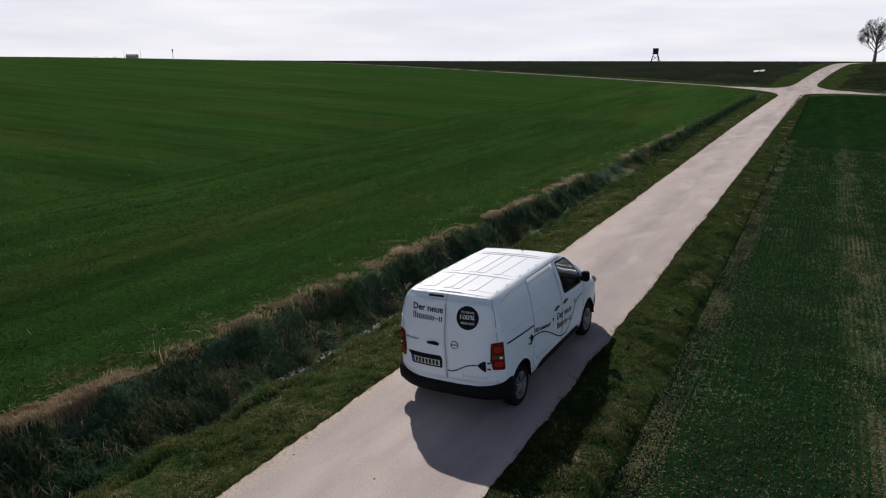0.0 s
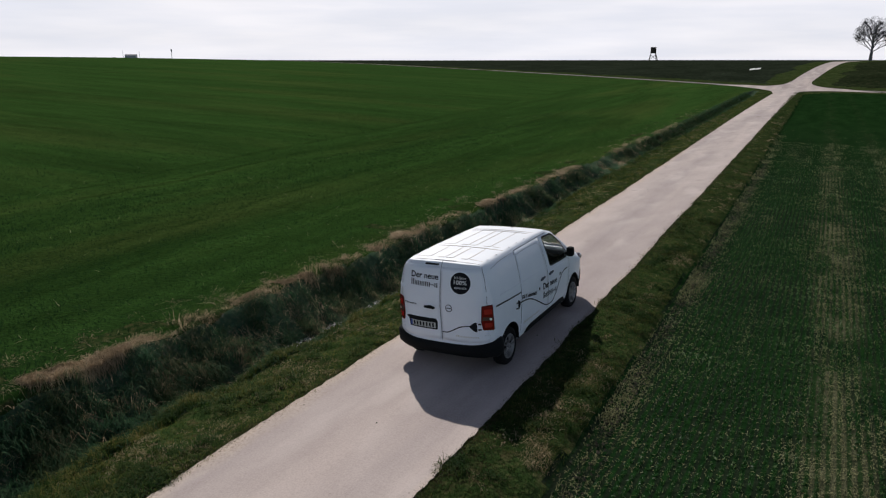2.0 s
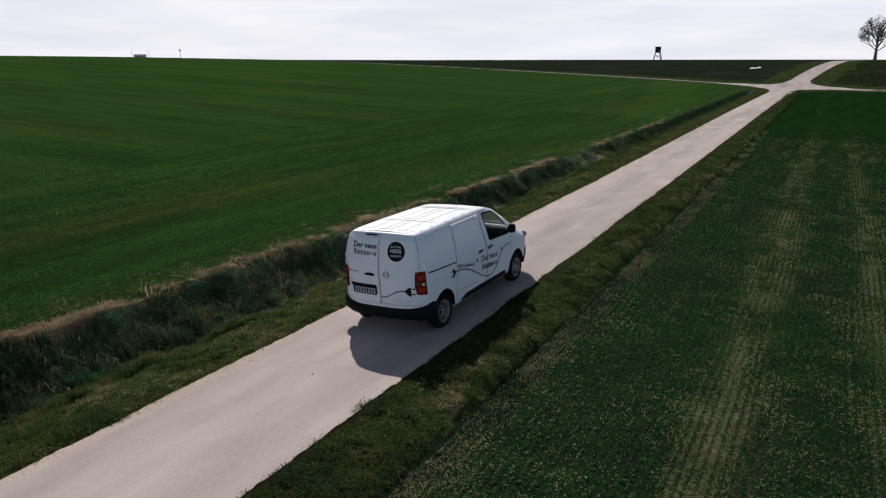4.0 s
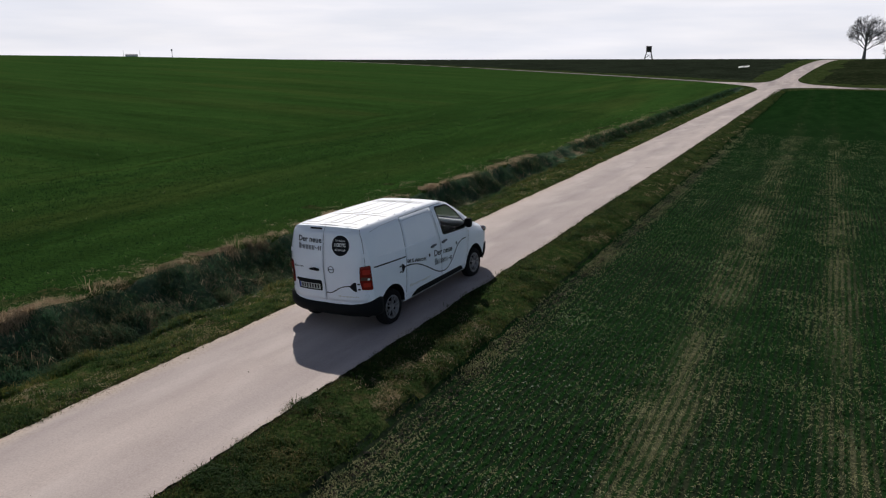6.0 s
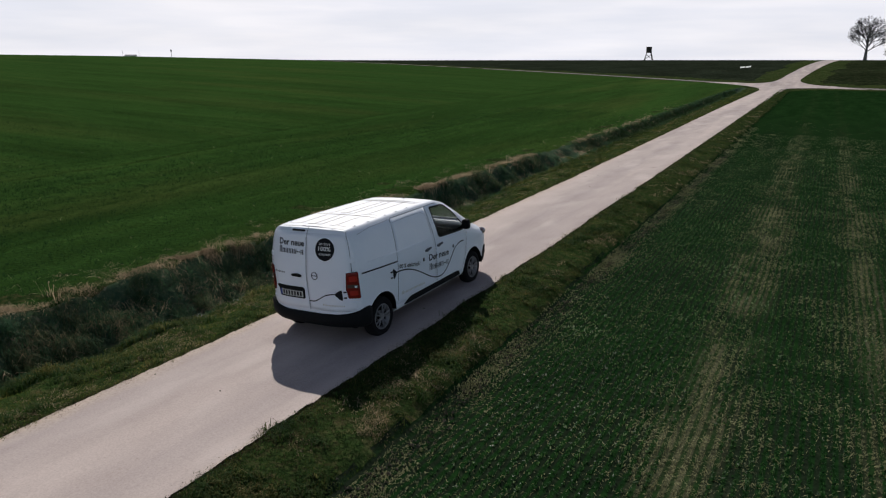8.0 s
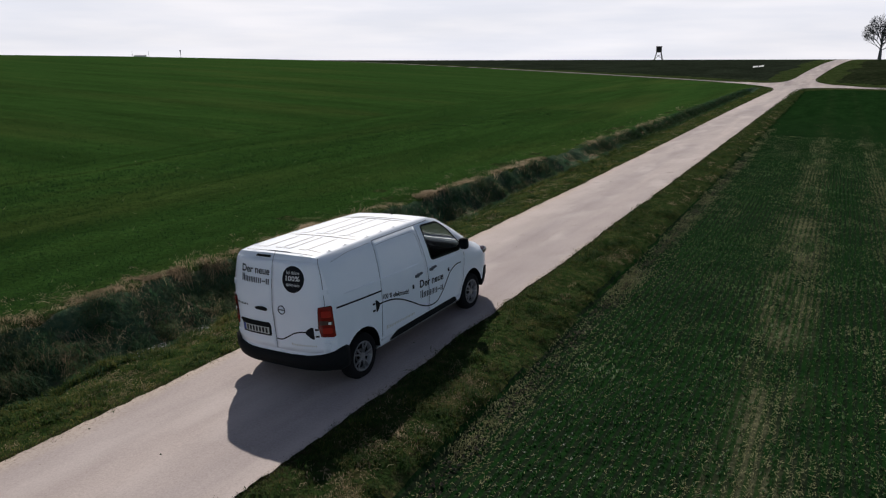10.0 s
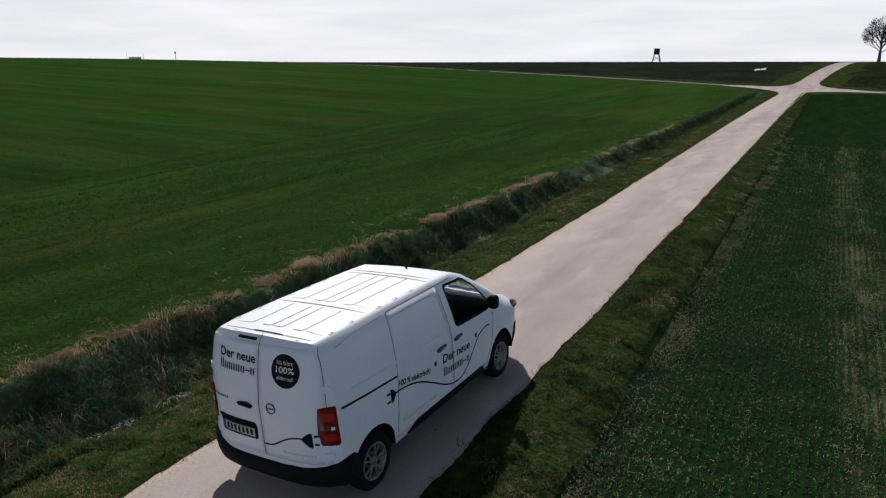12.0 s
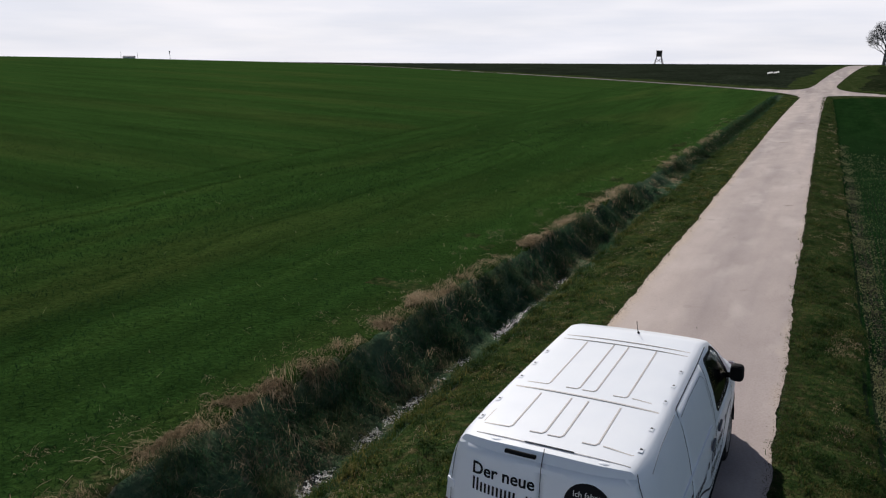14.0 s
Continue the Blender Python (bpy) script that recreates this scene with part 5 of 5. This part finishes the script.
keep = lattice(x, y, 1.7, 81) + 0.45 * lattice(y * 0, y, 3.6, 101) + 0.7 * lattice(x, y, 0.35, 82) > np.clip(0.24 + y * 0.028, 0.1, 0.8) + 1.3 * np.abs(inward(x - HEAD * y, y) + 5.08 + 0.14 * lattice(y * 0, y, 1.3, 98))
strands("dry_grass", x[keep], y[keep], 0.15, 0.008, "dry_blade", "matted pale hay combed over the crest of the bank", "grass", (0.5, -0.8), 0.8, 0.09)
x, y = scatter(1300, -5.40, -5.00, -15, 45)
tufts("dry_grass", *clumped(x, y, 1.1, 95, 0.05), 16, 0.17, 0.005, "dry_blade", "wispy pale tufts nodding over the ditch", 0.06, 0.75, (0.45, -0.15), 0.7, 0.5)
x, y = scatter(420, -5.30, -4.10, -15, 45)
tufts("dead_stalks", *clumped(x, y, 0.9, 99, -0.1), 5, 0.40, 0.007, "dry_blade", "long pale dead stalks arching from the ditch bank", 0.10, 0.55, (0.25, -0.2), 0.8, 0.5)
x, y = scatter(26000, -4.75, -3.55, -15, 60)
keep = lattice(x, y, 0.9, 83) + 0.5 * lattice(x, y, 0.3, 84) > np.where(inward(x - HEAD * y, y) < -4.25, 0.27, 0.20)
strands("dry_grass", x[keep], y[keep], 0.16, 0.006, "dry_blade", "drifts of dead hay on the slope of the ditch", "grass", (0.8, -0.5), 0.6, 0.10)
x, y = scatter(16000, -7.0, -5.15, -15, 60)
keep = rng.random(len(x)) < np.clip(0.6 - (-inward(x - HEAD * y, y) - 5.15) * 0.75, 0.01, 1) * np.clip(0.1 + lattice(x, y, 1.0, 85), 0, 1) * np.clip(1.2 - y / 20, 0.1, 1)
strands("dry_grass", x[keep], y[keep], 0.22, 0.008, "dry_blade", "loose hay strewn along the edge of the wheat", "grass", (0.3, -1.0), 0.9, 0.05)
x, y = scatter(24000, 2.1, 2.6, -15, 60)
keep = lattice(x, y, 1.1, 86) + 0.5 * lattice(x, y, 0.35, 87) > 0.05 + np.clip(y, 0, 30) * 0.02
tufts("dry_grass", x[keep][::9], y[keep][::9], 16, 0.075, 0.005, "dry_blade", "golden withered grass along the brow of the verge", 0.05, 0.6, (0.1, 0.0), 0.7)
x, y = scatter(20000, -3.5, -1.9, -15, 60)
keep = lattice(x, y, 0.9, 88) + 0.5 * lattice(x, y, 0.3, 89) > 0.14
tufts("dry_grass", x[keep][::9], y[keep][::9], 16, 0.075, 0.005, "dry_blade", "yellowed patches in the turf of the verge", 0.05, 0.6, (0.1, 0.0), 0.6)
x, y = scatter(1100, -4.6, -3.85, -15, 50)
tufts("dry_grass", *clumped(x, y, 0.8, 15, 0.35), 16, 0.16, 0.005, "dry_blade", "pale dead hay lying in the ditch", 0.09, 0.95, (0.4, 0.1), 0.3)
x, y = scatter(900, -6.4, -5.1, -15, 60)
tufts("dry_grass", *clumped(x, y, 0.8, 16, 0.1), 9, 0.14, 0.007, "dry_blade", "thin dry stalks along the edge of the wheat", 0.08, 0.8, (0.1, 0.0), 0.4)
x, y = scatter(1500, -3.58, -3.36, -15, 40)
tufts("ditch_grass", *clumped(x, y, 0.5, 19, -0.6), 18, 0.17, 0.010, "verge_blade", "taller green tufts along the foot of the verge", 0.06, 0.5, (-0.1, 0.0), 1.0)
x, y = scatter(1300, -4.95, -3.95, -15, 75)
tufts("tussocks", *clumped(x, y, 0.7, 23, -0.1), 46, 0.24, 0.007, "tussock", "pale and green tussocks bulging from the bank", 0.10, 0.85, (0.35, -0.1), 0.75, 0.5)
y = 31 + 62 * rng.random(1100) ** 1.5
x = outward(rng.normal(-4.2, 0.33, 1100), y) + HEAD * y
tufts("rushes", x, y, 16, 0.22, 0.02, "rush", "dark green rushes filling the far end of the ditch", 0.12, 0.35, (0.1, 0.0), 1.0)
x, y = scatter(80000, -16, -5.1, -15, 45)
blades("wheat_plants", x, y, 0.06, 0.015, "wheat_blade", "dense young green winter wheat", "crop", 0.9)
x, y = scatter(90000, -40, -12, -15, 60)
w = x - HEAD * y
keep = rng.random(len(x)) < np.clip((40 + w) / 22, 0, 1) * np.clip((60 - y) / 25, 0, 1)
blades("wheat_plants", x[keep], y[keep], 0.06, 0.024, "wheat_blade", "young green winter wheat farther into the field", "crop", 0.9)

# seedlings stand in rows along the road
rows = np.arange(3.05, 17, 0.125)
yy = np.arange(-18, 32, 0.085)
W, Y = np.meshgrid(rows, yy)
W, Y = W.ravel() + rng.normal(0, 0.014, W.size), Y.ravel() + rng.normal(0, 0.03, Y.size)
X = W + HEAD * Y


def bare_at(w, y):
    """How bare the soil is: two worn bands along the rows, and loose patches."""
    band = np.exp(-((w - 5.95 - 0.12 * lattice(y * 0, y, 9, 25)) / 0.58) ** 2) + 0.9 * np.exp(-((w - 8.2 - 0.15 * lattice(y * 0, y, 7, 28)) / 0.62) ** 2) + 0.5 * np.exp(-((w - 11.5) / 0.5) ** 2)
    return 0.68 * band * (0.75 + 1.0 * lattice(w * 3.0, y * 0.5, 0.8, 26)) + 0.30 * lattice(w * 2.2, y * 0.25, 1.0, 21) + 0.25 * lattice(w, y, 0.35, 22)


thin = bare_at(W, Y)
keep = (thin < 0.46) & (rng.random(len(X)) < np.clip(1.3 - Y / 34, 0.2, 1) * np.clip((Y + 18) / 12, 0, 1)) & ((W > 3.4) | (rng.random(len(X)) < 0.3))
X, Y = np.repeat(X[keep], 5), np.repeat(Y[keep], 5)
blades("seedlings", X + rng.normal(0, 0.013, len(X)), Y + rng.normal(0, 0.028, len(X)), 0.058, 0.014, "seedling", "dark green cereal seedlings in drilled rows", "crop", 0.55, bend=True)
x, y = scatter(430000, 2.74, 15, -15, 40)
w = x - HEAD * y
keep = rng.random(len(x)) < np.clip(bare_at(w, y) * 1.9, 0.15, 1.0) + 0.7 * np.exp(-((w - 2.85) / 0.60) ** 2) * np.clip(0.35 + lattice(w, y, 1.4, 27), 0, 1)
keep &= (np.abs((w - 3.05) / 0.125 % 1 - 0.5) < 0.36)
strands("straw_litter", x[keep], y[keep], 0.042, 0.007, "straw", "short pale straw lying between the rows", "litter", (0.0, 1.0), 1.2, 0.03)
x, y = scatter(45000, 2.72, 3.25, -15, 45)
w = x - HEAD * y
keep = rng.random(len(x)) < np.clip(0.95 - 2.4 * np.abs(w - 2.88), 0.05, 1) * np.clip(0.32 + 0.9 * lattice(x, y, 0.9, 97), 0.05, 1)
strands("straw_litter", x[keep], y[keep], 0.034, 0.010, "straw", "pale trodden straw along the foot of the verge", "litter", (0.0, 1.0), 1.3, 0.04)
x, y = scatter(220000, 2.85, 14, -15, 50)
w = x - HEAD * y
keep = ((bare_at(w, y) > 0.34) & (np.abs((w - 3.05) / 0.125 % 1 - 0.5) < 0.3)) | ((w < 3.1) & (rng.random(len(x)) < 0.18)) | (rng.random(len(x)) < 0.06)
blades("straw_litter", x[keep], y[keep], 0.020, 0.009, "straw", "pale straw and stubble on the bare soil between rows", "litter", 1.8)


def crumbs(name, x, y, size, mat, label, category, level=None, tall=0.75):
    """Small stones and crumbs lying on the land."""
    n = len(x)
    z = land(x, y, False) + 0.012 if level is None else np.full(n, level) + rng.uniform(0, 0.03, n)
    s = size * rng.uniform(0.4, 1.4, n)
    o = np.array([(1, 0, 0), (-0.5, 0.8, 0), (-0.5, -0.8, 0), (0.05, 0, tall)])
    a = rng.uniform(0, math.tau, n)
    V = np.zeros((n, 4, 3))
    for k in range(4):
        V[:, k, 0] = x + s * (o[k, 0] * np.cos(a) - o[k, 1] * np.sin(a))
        V[:, k, 1] = y + s * (o[k, 0] * np.sin(a) + o[k, 1] * np.cos(a))
        V[:, k, 2] = z + s * o[k, 2]
    i = np.arange(n)[:, None] * 4
    F = np.concatenate([i + [0, 1, 3], i + [1, 2, 3], i + [2, 0, 3]], 1).reshape(-1, 3)
    return tagged(quads(name, V.reshape(-1, 3), F, [mat]), label, category, kind="stuff")


y = -10 + 60 * rng.random(5000) ** 1.6
side = rng.random(5000) < 0.5
w = np.where(side, ROAD_L + np.abs(rng.normal(0, 0.07, 5000)) - 0.03, ROAD_R - np.abs(rng.normal(0, 0.07, 5000)) + 0.03)
crumbs("road_crumbs", w + HEAD * y, y, 0.006, "gravel", "loose pale crumbs along the broken road edges", "gravel")
y = -10 + 50 * rng.random(7000) ** 1.5
side = rng.random(7000) < 0.5
w = np.where(side, ROAD_L + rng.normal(-0.02, 0.06, 7000), ROAD_R + rng.normal(0.02, 0.06, 7000))
crumbs("verge_crumbs", w + HEAD * y, y, 0.007, "clod", "brown crumbs of soil along the road edges", "dirt")
y = -9 + 50 * rng.random(34)
w = rng.uniform(-1.5, 1.3, 34)
crumbs("road_crumbs", w + HEAD * y, y, 0.018, "ditch", "dark clods of earth dropped on the road", "dirt")
y = -10 + 40 * rng.random(2600) ** 1.3
w = rng.normal(2.95, 0.10, 2600)
crumbs("field_clods", w + HEAD * y, y, 0.024, "clod", "dry pale clods along the edge of the drilled field", "clods")
# tiny whitened stones stand in for the glitter along the trickle
y = rng.uniform(-0.8, 13.5, 20000)
w = outward(-3.85 + 0.06 * lattice(y * 0, y, 1.2, 31) + rng.normal(0, 0.085, 20000), y)
keep = 0.6 * lattice(y * 0 + 3, y, 0.8, 33) + 1.0 * lattice(w, y, 0.05, 34) > 0.1
crumbs("ditch_glint_stones", (w + HEAD * y)[keep], y[keep], 0.010, "stone", "wet stones whitened to stand in for glints along the bottom of the ditch", "stones", -0.715, 0.2)
y = -9.5 + 50 * rng.random(600) ** 1.5
w = outward(rng.uniform(-4.9, -3.4, 600), y)
blades("straw_litter", w + HEAD * y, y, 0.12, 0.007, "straw", "single pale stalks caught in the ditch grass", "litter", 1.6, (0.6, -0.2), False, 0.05)
y = -9 + 60 * rng.random(500) ** 1.5
w = -5.6 - 14 * rng.random(500) ** 2
blades("straw_litter", w + HEAD * y, y, 0.09, 0.02, "straw", "single pale stalks lying on the wheat", "litter", 1.8)


# ---------------------------------------------------------------- water, crossing, far things
def z_at(x, y, rough=True):
    return float(land(x, y, rough))


def build_water():
    """A trickle with steep little ripples that catch the sun."""
    g = np.random.default_rng(5)
    ys = np.arange(-0.8, 13.6, 0.03)
    w = outward(-3.85 + 0.05 * lattice(ys * 0, ys, 1.2, 31), ys)
    half = np.clip(0.10 + 0.09 * lattice(ys * 0 + 9, ys, 0.6, 32) + 0.04 * lattice(ys * 0 + 9, ys, 0.15, 33), 0.015, 0.24)
    cols = 9
    V = np.stack([np.stack([w + HEAD * ys + (2 * j / (cols - 1) - 1) * half, ys, -0.715 + g.normal(0, 0.0055, len(ys))], 1) for j in range(cols)], 1).reshape(-1, 3)
    i = (np.arange(len(ys) - 1)[:, None] * cols + np.arange(cols - 1)[None]).ravel()
    ob = quads("water", V, np.stack([i, i + 1, i + cols + 1, i + cols], 1), ["water"], None, False)
    tagged(ob, "narrow trickle of glittering water in the ditch", "water", kind="structure")


def build_junction():
    """The widened crossing with rounded corners."""
    c = Vector((CROSS[0], CROSS[1]))
    arms = [(Vector((0.103, 1)).normalized(), 1.62), (Vector((1, -SKEW)).normalized(), 1.5), (Vector((-0.008, -1)).normalized(), 1.62), (Vector((-1, SKEW)).normalized(), 1.5)]
    reach = [(8.0, 7.0), (13.0, 12.0), (13.0, 12.0), (8.0, 8.0)]
    out = []
    for k in range(4):
        (a, ha), (b, hb) = arms[k], arms[(k + 1) % 4]
        pa, pb = Vector((a.y, -a.x)), Vector((-b.y, b.x))
        la, lb = reach[k][0], reach[k][1]
        s, e = c + a * la + pa * ha, c + b * lb + pb * hb
        m = c + pa * ha + pb * hb
        for j in range(9):
            t = j / 8
            out.append(s * (1 - t) ** 2 + m * 2 * t * (1 - t) + e * t * t)
    V, F, n, rings = [], [], len(out), 8
    for r in range(rings + 1):
        for p in out:
            q = c.lerp(p, max(0.02, r / rings))
            V.append((q.x, q.y, z_at(q.x, q.y, False) + 0.03))
    for r in range(rings):
        for i in range(n):
            F.append((r * n + i, r * n + (i + 1) % n, (r + 1) * n + (i + 1) % n, (r + 1) * n + i))
    tagged(quads("road_crossing", V, F, ["road"], None, True), "pale worn crossing of two farm roads", "road", kind="structure")


def build_tree(x, y, height, spread, seed, label, depth=8):
    """A bare tree: a tapered trunk, limbs and fine twigs."""
    r = random.Random(seed)
    tree = new("bare_tree")
    tree.location = (x, y, z_at(x, y))
    tagged(tree, label, "tree")
    bt, bc = bmesh.new(), bmesh.new()
    fork = height * 0.19
    rod(bt, (0, 0, -0.2), (0.05, 0, fork * 0.5), height * 0.042, height * 0.034, 8)
    rod(bt, (0.05, 0, fork * 0.5), (0.0, 0, fork), height * 0.034, height * 0.030, 8)
    rod(bt, (0.0, 0, fork), (0.1, 0.1, height * 0.45), height * 0.026, height * 0.015, 8)

    def grow(p, d, length, rad, level):
        q = p + d * length
        rel = Vector((q.x / spread, q.y / spread, (q.z - height * 0.57) / (height * 0.45)))
        if level > 1 and rel.length > 1.03:
            return
        rod(bc, p, q, rad, rad * 0.72, 5 if level < 3 else 3)
        if level >= depth:
            return
        for k in range(3 if level < 5 else 2):
            turn = Vector((r.gauss(0, 1), r.gauss(0, 1), r.gauss(0.1, 0.8)))
            nd = (d * 1.15 + turn * 0.40 + Vector((q.x, q.y, 0)) * (0.25 / spread)).normalized()
            grow(q if k == 0 else p.lerp(q, r.uniform(0.45, 1.0)), nd, length * r.uniform(0.64, 0.84), max(0.012, rad * 0.60), level + 1)

    for k in range(13):
        a = k * math.tau / 13 * 5 + r.uniform(-0.3, 0.3)
        h = fork + (height * 0.25) * k / 12
        up = 0.65 + 1.5 * k / 12
        grow(Vector((0, 0, h)), Vector((math.cos(a), math.sin(a), up)).normalized(), height * 0.19, height * 0.0105, 1)
    part("trunk", bt, "bark", tree)
    part("crown", bc, "bark", tree, "bare branches and fine twigs")
    return tree


def build_stand(x, y, h):
    """A raised hide on splayed poles."""
    hide = new("hunting_hide")
    hide.location = (x, y, z_at(x, y) - 0.05)
    hide.rotation_euler, hide.scale = (0, 0, radians(18)), (1.4, 1.4, 1.05)
    tagged(hide, "dark wooden hunting hide raised on splayed poles", "hide")
    zf = h * 0.56
    feet, tops = [], []
    for sx in (-1, 1):
        for sy in (-1, 1):
            f, t = Vector((sx * 1.05, sy * 1.05, 0)), Vector((sx * 0.55, sy * 0.55, zf))
            feet.append(f), tops.append(t)
            bm = bmesh.new()
            rod(bm, f, t, 0.075, 0.06)
            part("leg", bm, "wood", hide)
    for a, b in ((0, 1), (2, 3), (0, 2), (1, 3)):
        for u, v in (((feet[a], tops[a]), (feet[b], tops[b])), ((feet[b], tops[b]), (feet[a], tops[a]))):
            bm = bmesh.new()
            rod(bm, u[0].lerp(u[1], 0.15), v[0].lerp(v[1], 0.75), 0.035)
            part("brace", bm, "wood", hide)
    part("platform", box_bm((-0.75, -0.75, zf - 0.08), (0.75, 0.75, zf)), "wood", hide)
    for name, lo, hi in (("cabin_wall", (-0.7, -0.7, zf), (0.7, -0.64, h - 0.2)), ("cabin_wall", (-0.7, 0.64, zf), (0.7, 0.7, h - 0.2)),
                         ("cabin_wall", (-0.7, -0.64, zf), (-0.64, 0.64, h - 0.2)), ("cabin_wall", (0.64, -0.64, zf), (0.7, 0.64, h - 0.2))):
        part(name, box_bm(lo, hi), "wood", hide)
    part("roof", prism([(-0.85, h - 0.22), (0.85, h - 0.12), (0.85, h - 0.04), (-0.85, h - 0.14)], -0.82, 0.82), "wood", hide)
    ladder = bmesh.new()
    for s in (-0.22, 0.22):
        rod(ladder, (1.35, s, 0), (0.7, s, zf), 0.035)
    lad = part("ladder", ladder, "wood", hide)
    for k in range(7):
        t = (k + 1) / 8
        bm = bmesh.new()
        rod(bm, (1.35 - 0.65 * t, -0.24, zf * t), (1.35 - 0.65 * t, 0.24, zf * t), 0.025)
        part("rung", bm, "wood", lad)


def build_boards(x, y):
    """Two pale boards leaning on a post in the ploughed field."""
    rack = new("board_rack")
    rack.location = (x, y, z_at(x, y) - 0.05)
    tagged(rack, "two pale weathered boards fixed to a low post", "boards")
    bm = bmesh.new()
    rod(bm, (0, 0, 0), (0, 0, 0.75), 0.04)
    part("post", bm, "wood", rack)
    for x0, x1, z0, z1 in ((-0.95, 0.0, 0.42, 0.56), (0.05, 0.95, 0.50, 0.64)):
        b = prism([(-0.27, -0.12), (-0.25, -0.15), (0.27, 0.10), (0.25, 0.13)], x0, x1)
        for v in b.verts:
            v.co.z += z0 + (z1 - z0) * (v.co.x - x0) / (x1 - x0)
        part("board", b, "board", rack)
    for sx in (-0.75, 0.75):
        bm = bmesh.new()
        rod(bm, (sx, 0.06, 0), (sx, 0.06, 0.5), 0.04)
        part("post", bm, "wood", rack)


def build_mast(x, y, h):
    mast = new("radio_mast")
    mast.location = (x, y, z_at(x, y))
    tagged(mast, "thin grey radio mast on the far skyline", "mast")
    bm = bmesh.new()
    rod(bm, (0, 0, 0), (0, 0, h), 0.45, 0.3)
    part("pole", bm, "roof", mast)
    for k, (r0, z) in enumerate(((1.2, 0.94), (0.7, 0.84))):
        bm = bmesh.new()
        rod(bm, (0, 0, h * z), (0, 0, h * z + 2.6), r0, r0, 10)
        part("antenna_drum", bm, "roof", mast)


def build_farm(x, y):
    farm = new("farm_building")
    farm.location = (x, y, z_at(x, y))
    farm.rotation_euler = (0, 0, radians(38))
    tagged(farm, "low pale farm building on the far skyline", "building")
    h = 10.5
    part("wall", box_bm((-9, -5, -0.3), (9, 5, h)), "house", farm)
    part("roof", prism([(-5.6, h), (5.6, h), (0, h + 2.0)], -9.5, 9.5), "roof", farm)
    for k in range(5):
        part("window", box_bm((-7.5 + k * 3.2, -5.06, h - 3.2), (-6.0 + k * 3.2, -4.99, h - 1.8)), "smoke", farm)
    for s in (-13, 14):
        bm = bmesh.new()
        rod(bm, (s, 0, 0), (s, 0, 19), 0.3, 0.2)
        part("pole", bm, "roof", farm)


def build_bush(x, y, r, seed, label, name="bush"):
    """An uneven bush of small leaf clumps round a few stems."""
    g = np.random.default_rng(seed)
    bush = new(name)
    bush.location = (x, y, z_at(x, y))
    tagged(bush, label, "bush", "bushes beside the farm")
    bm = bmesh.new()
    for k in range(6):
        a = g.uniform(0, math.tau)
        rod(bm, (0, 0, -0.1), (math.cos(a) * r * 0.5, math.sin(a) * r * 0.5, r * 1.1), r * 0.05, r * 0.02, 4)
    part("stems", bm, "bark", bush)
    n = 900
    p = g.normal(0, 1, (n, 3))
    p = p / np.linalg.norm(p, axis=1)[:, None] * (g.random((n, 1)) ** 0.4) * r
    p[:, 2] = np.abs(p[:, 2]) * 1.2 + 0.1 * r
    p *= (1 + 0.35 * lattice(p[:, 0] * 2 / r, p[:, 1] * 2 / r + p[:, 2], 1.0, seed))[:, None]
    d1, d2 = g.normal(0, r * 0.07, (n, 3)), g.normal(0, r * 0.07, (n, 3))
    V = np.stack([p - d1, p + d1, p + d2], 1).reshape(-1, 3)
    leaves = quads("leaves", V, np.arange(n * 3).reshape(-1, 3), ["leaf_dark"])
    leaves.parent = bush


build_water()
build_junction()
build_tree(12.6, 241, 13.2, 5.6, 3, "large bare deciduous tree on the hilltop")
build_tree(19.6, 272, 4.4, 2.2, 9, "small bare tree behind the hilltop", 4)
build_stand(-59.3, 270.7, 4.9)
build_boards(-9.0, 136)
build_mast(-1013, 831, 19.5)
build_farm(-1068, 791)
for k, (bx, by, br) in enumerate(((-1085, 770, 6.0), (-1100, 764, 5.0), (-1118, 756, 5.5), (-1050, 806, 4.0))):
    build_bush(bx, by, br, 40 + k, "dark bush beside the far farm building")
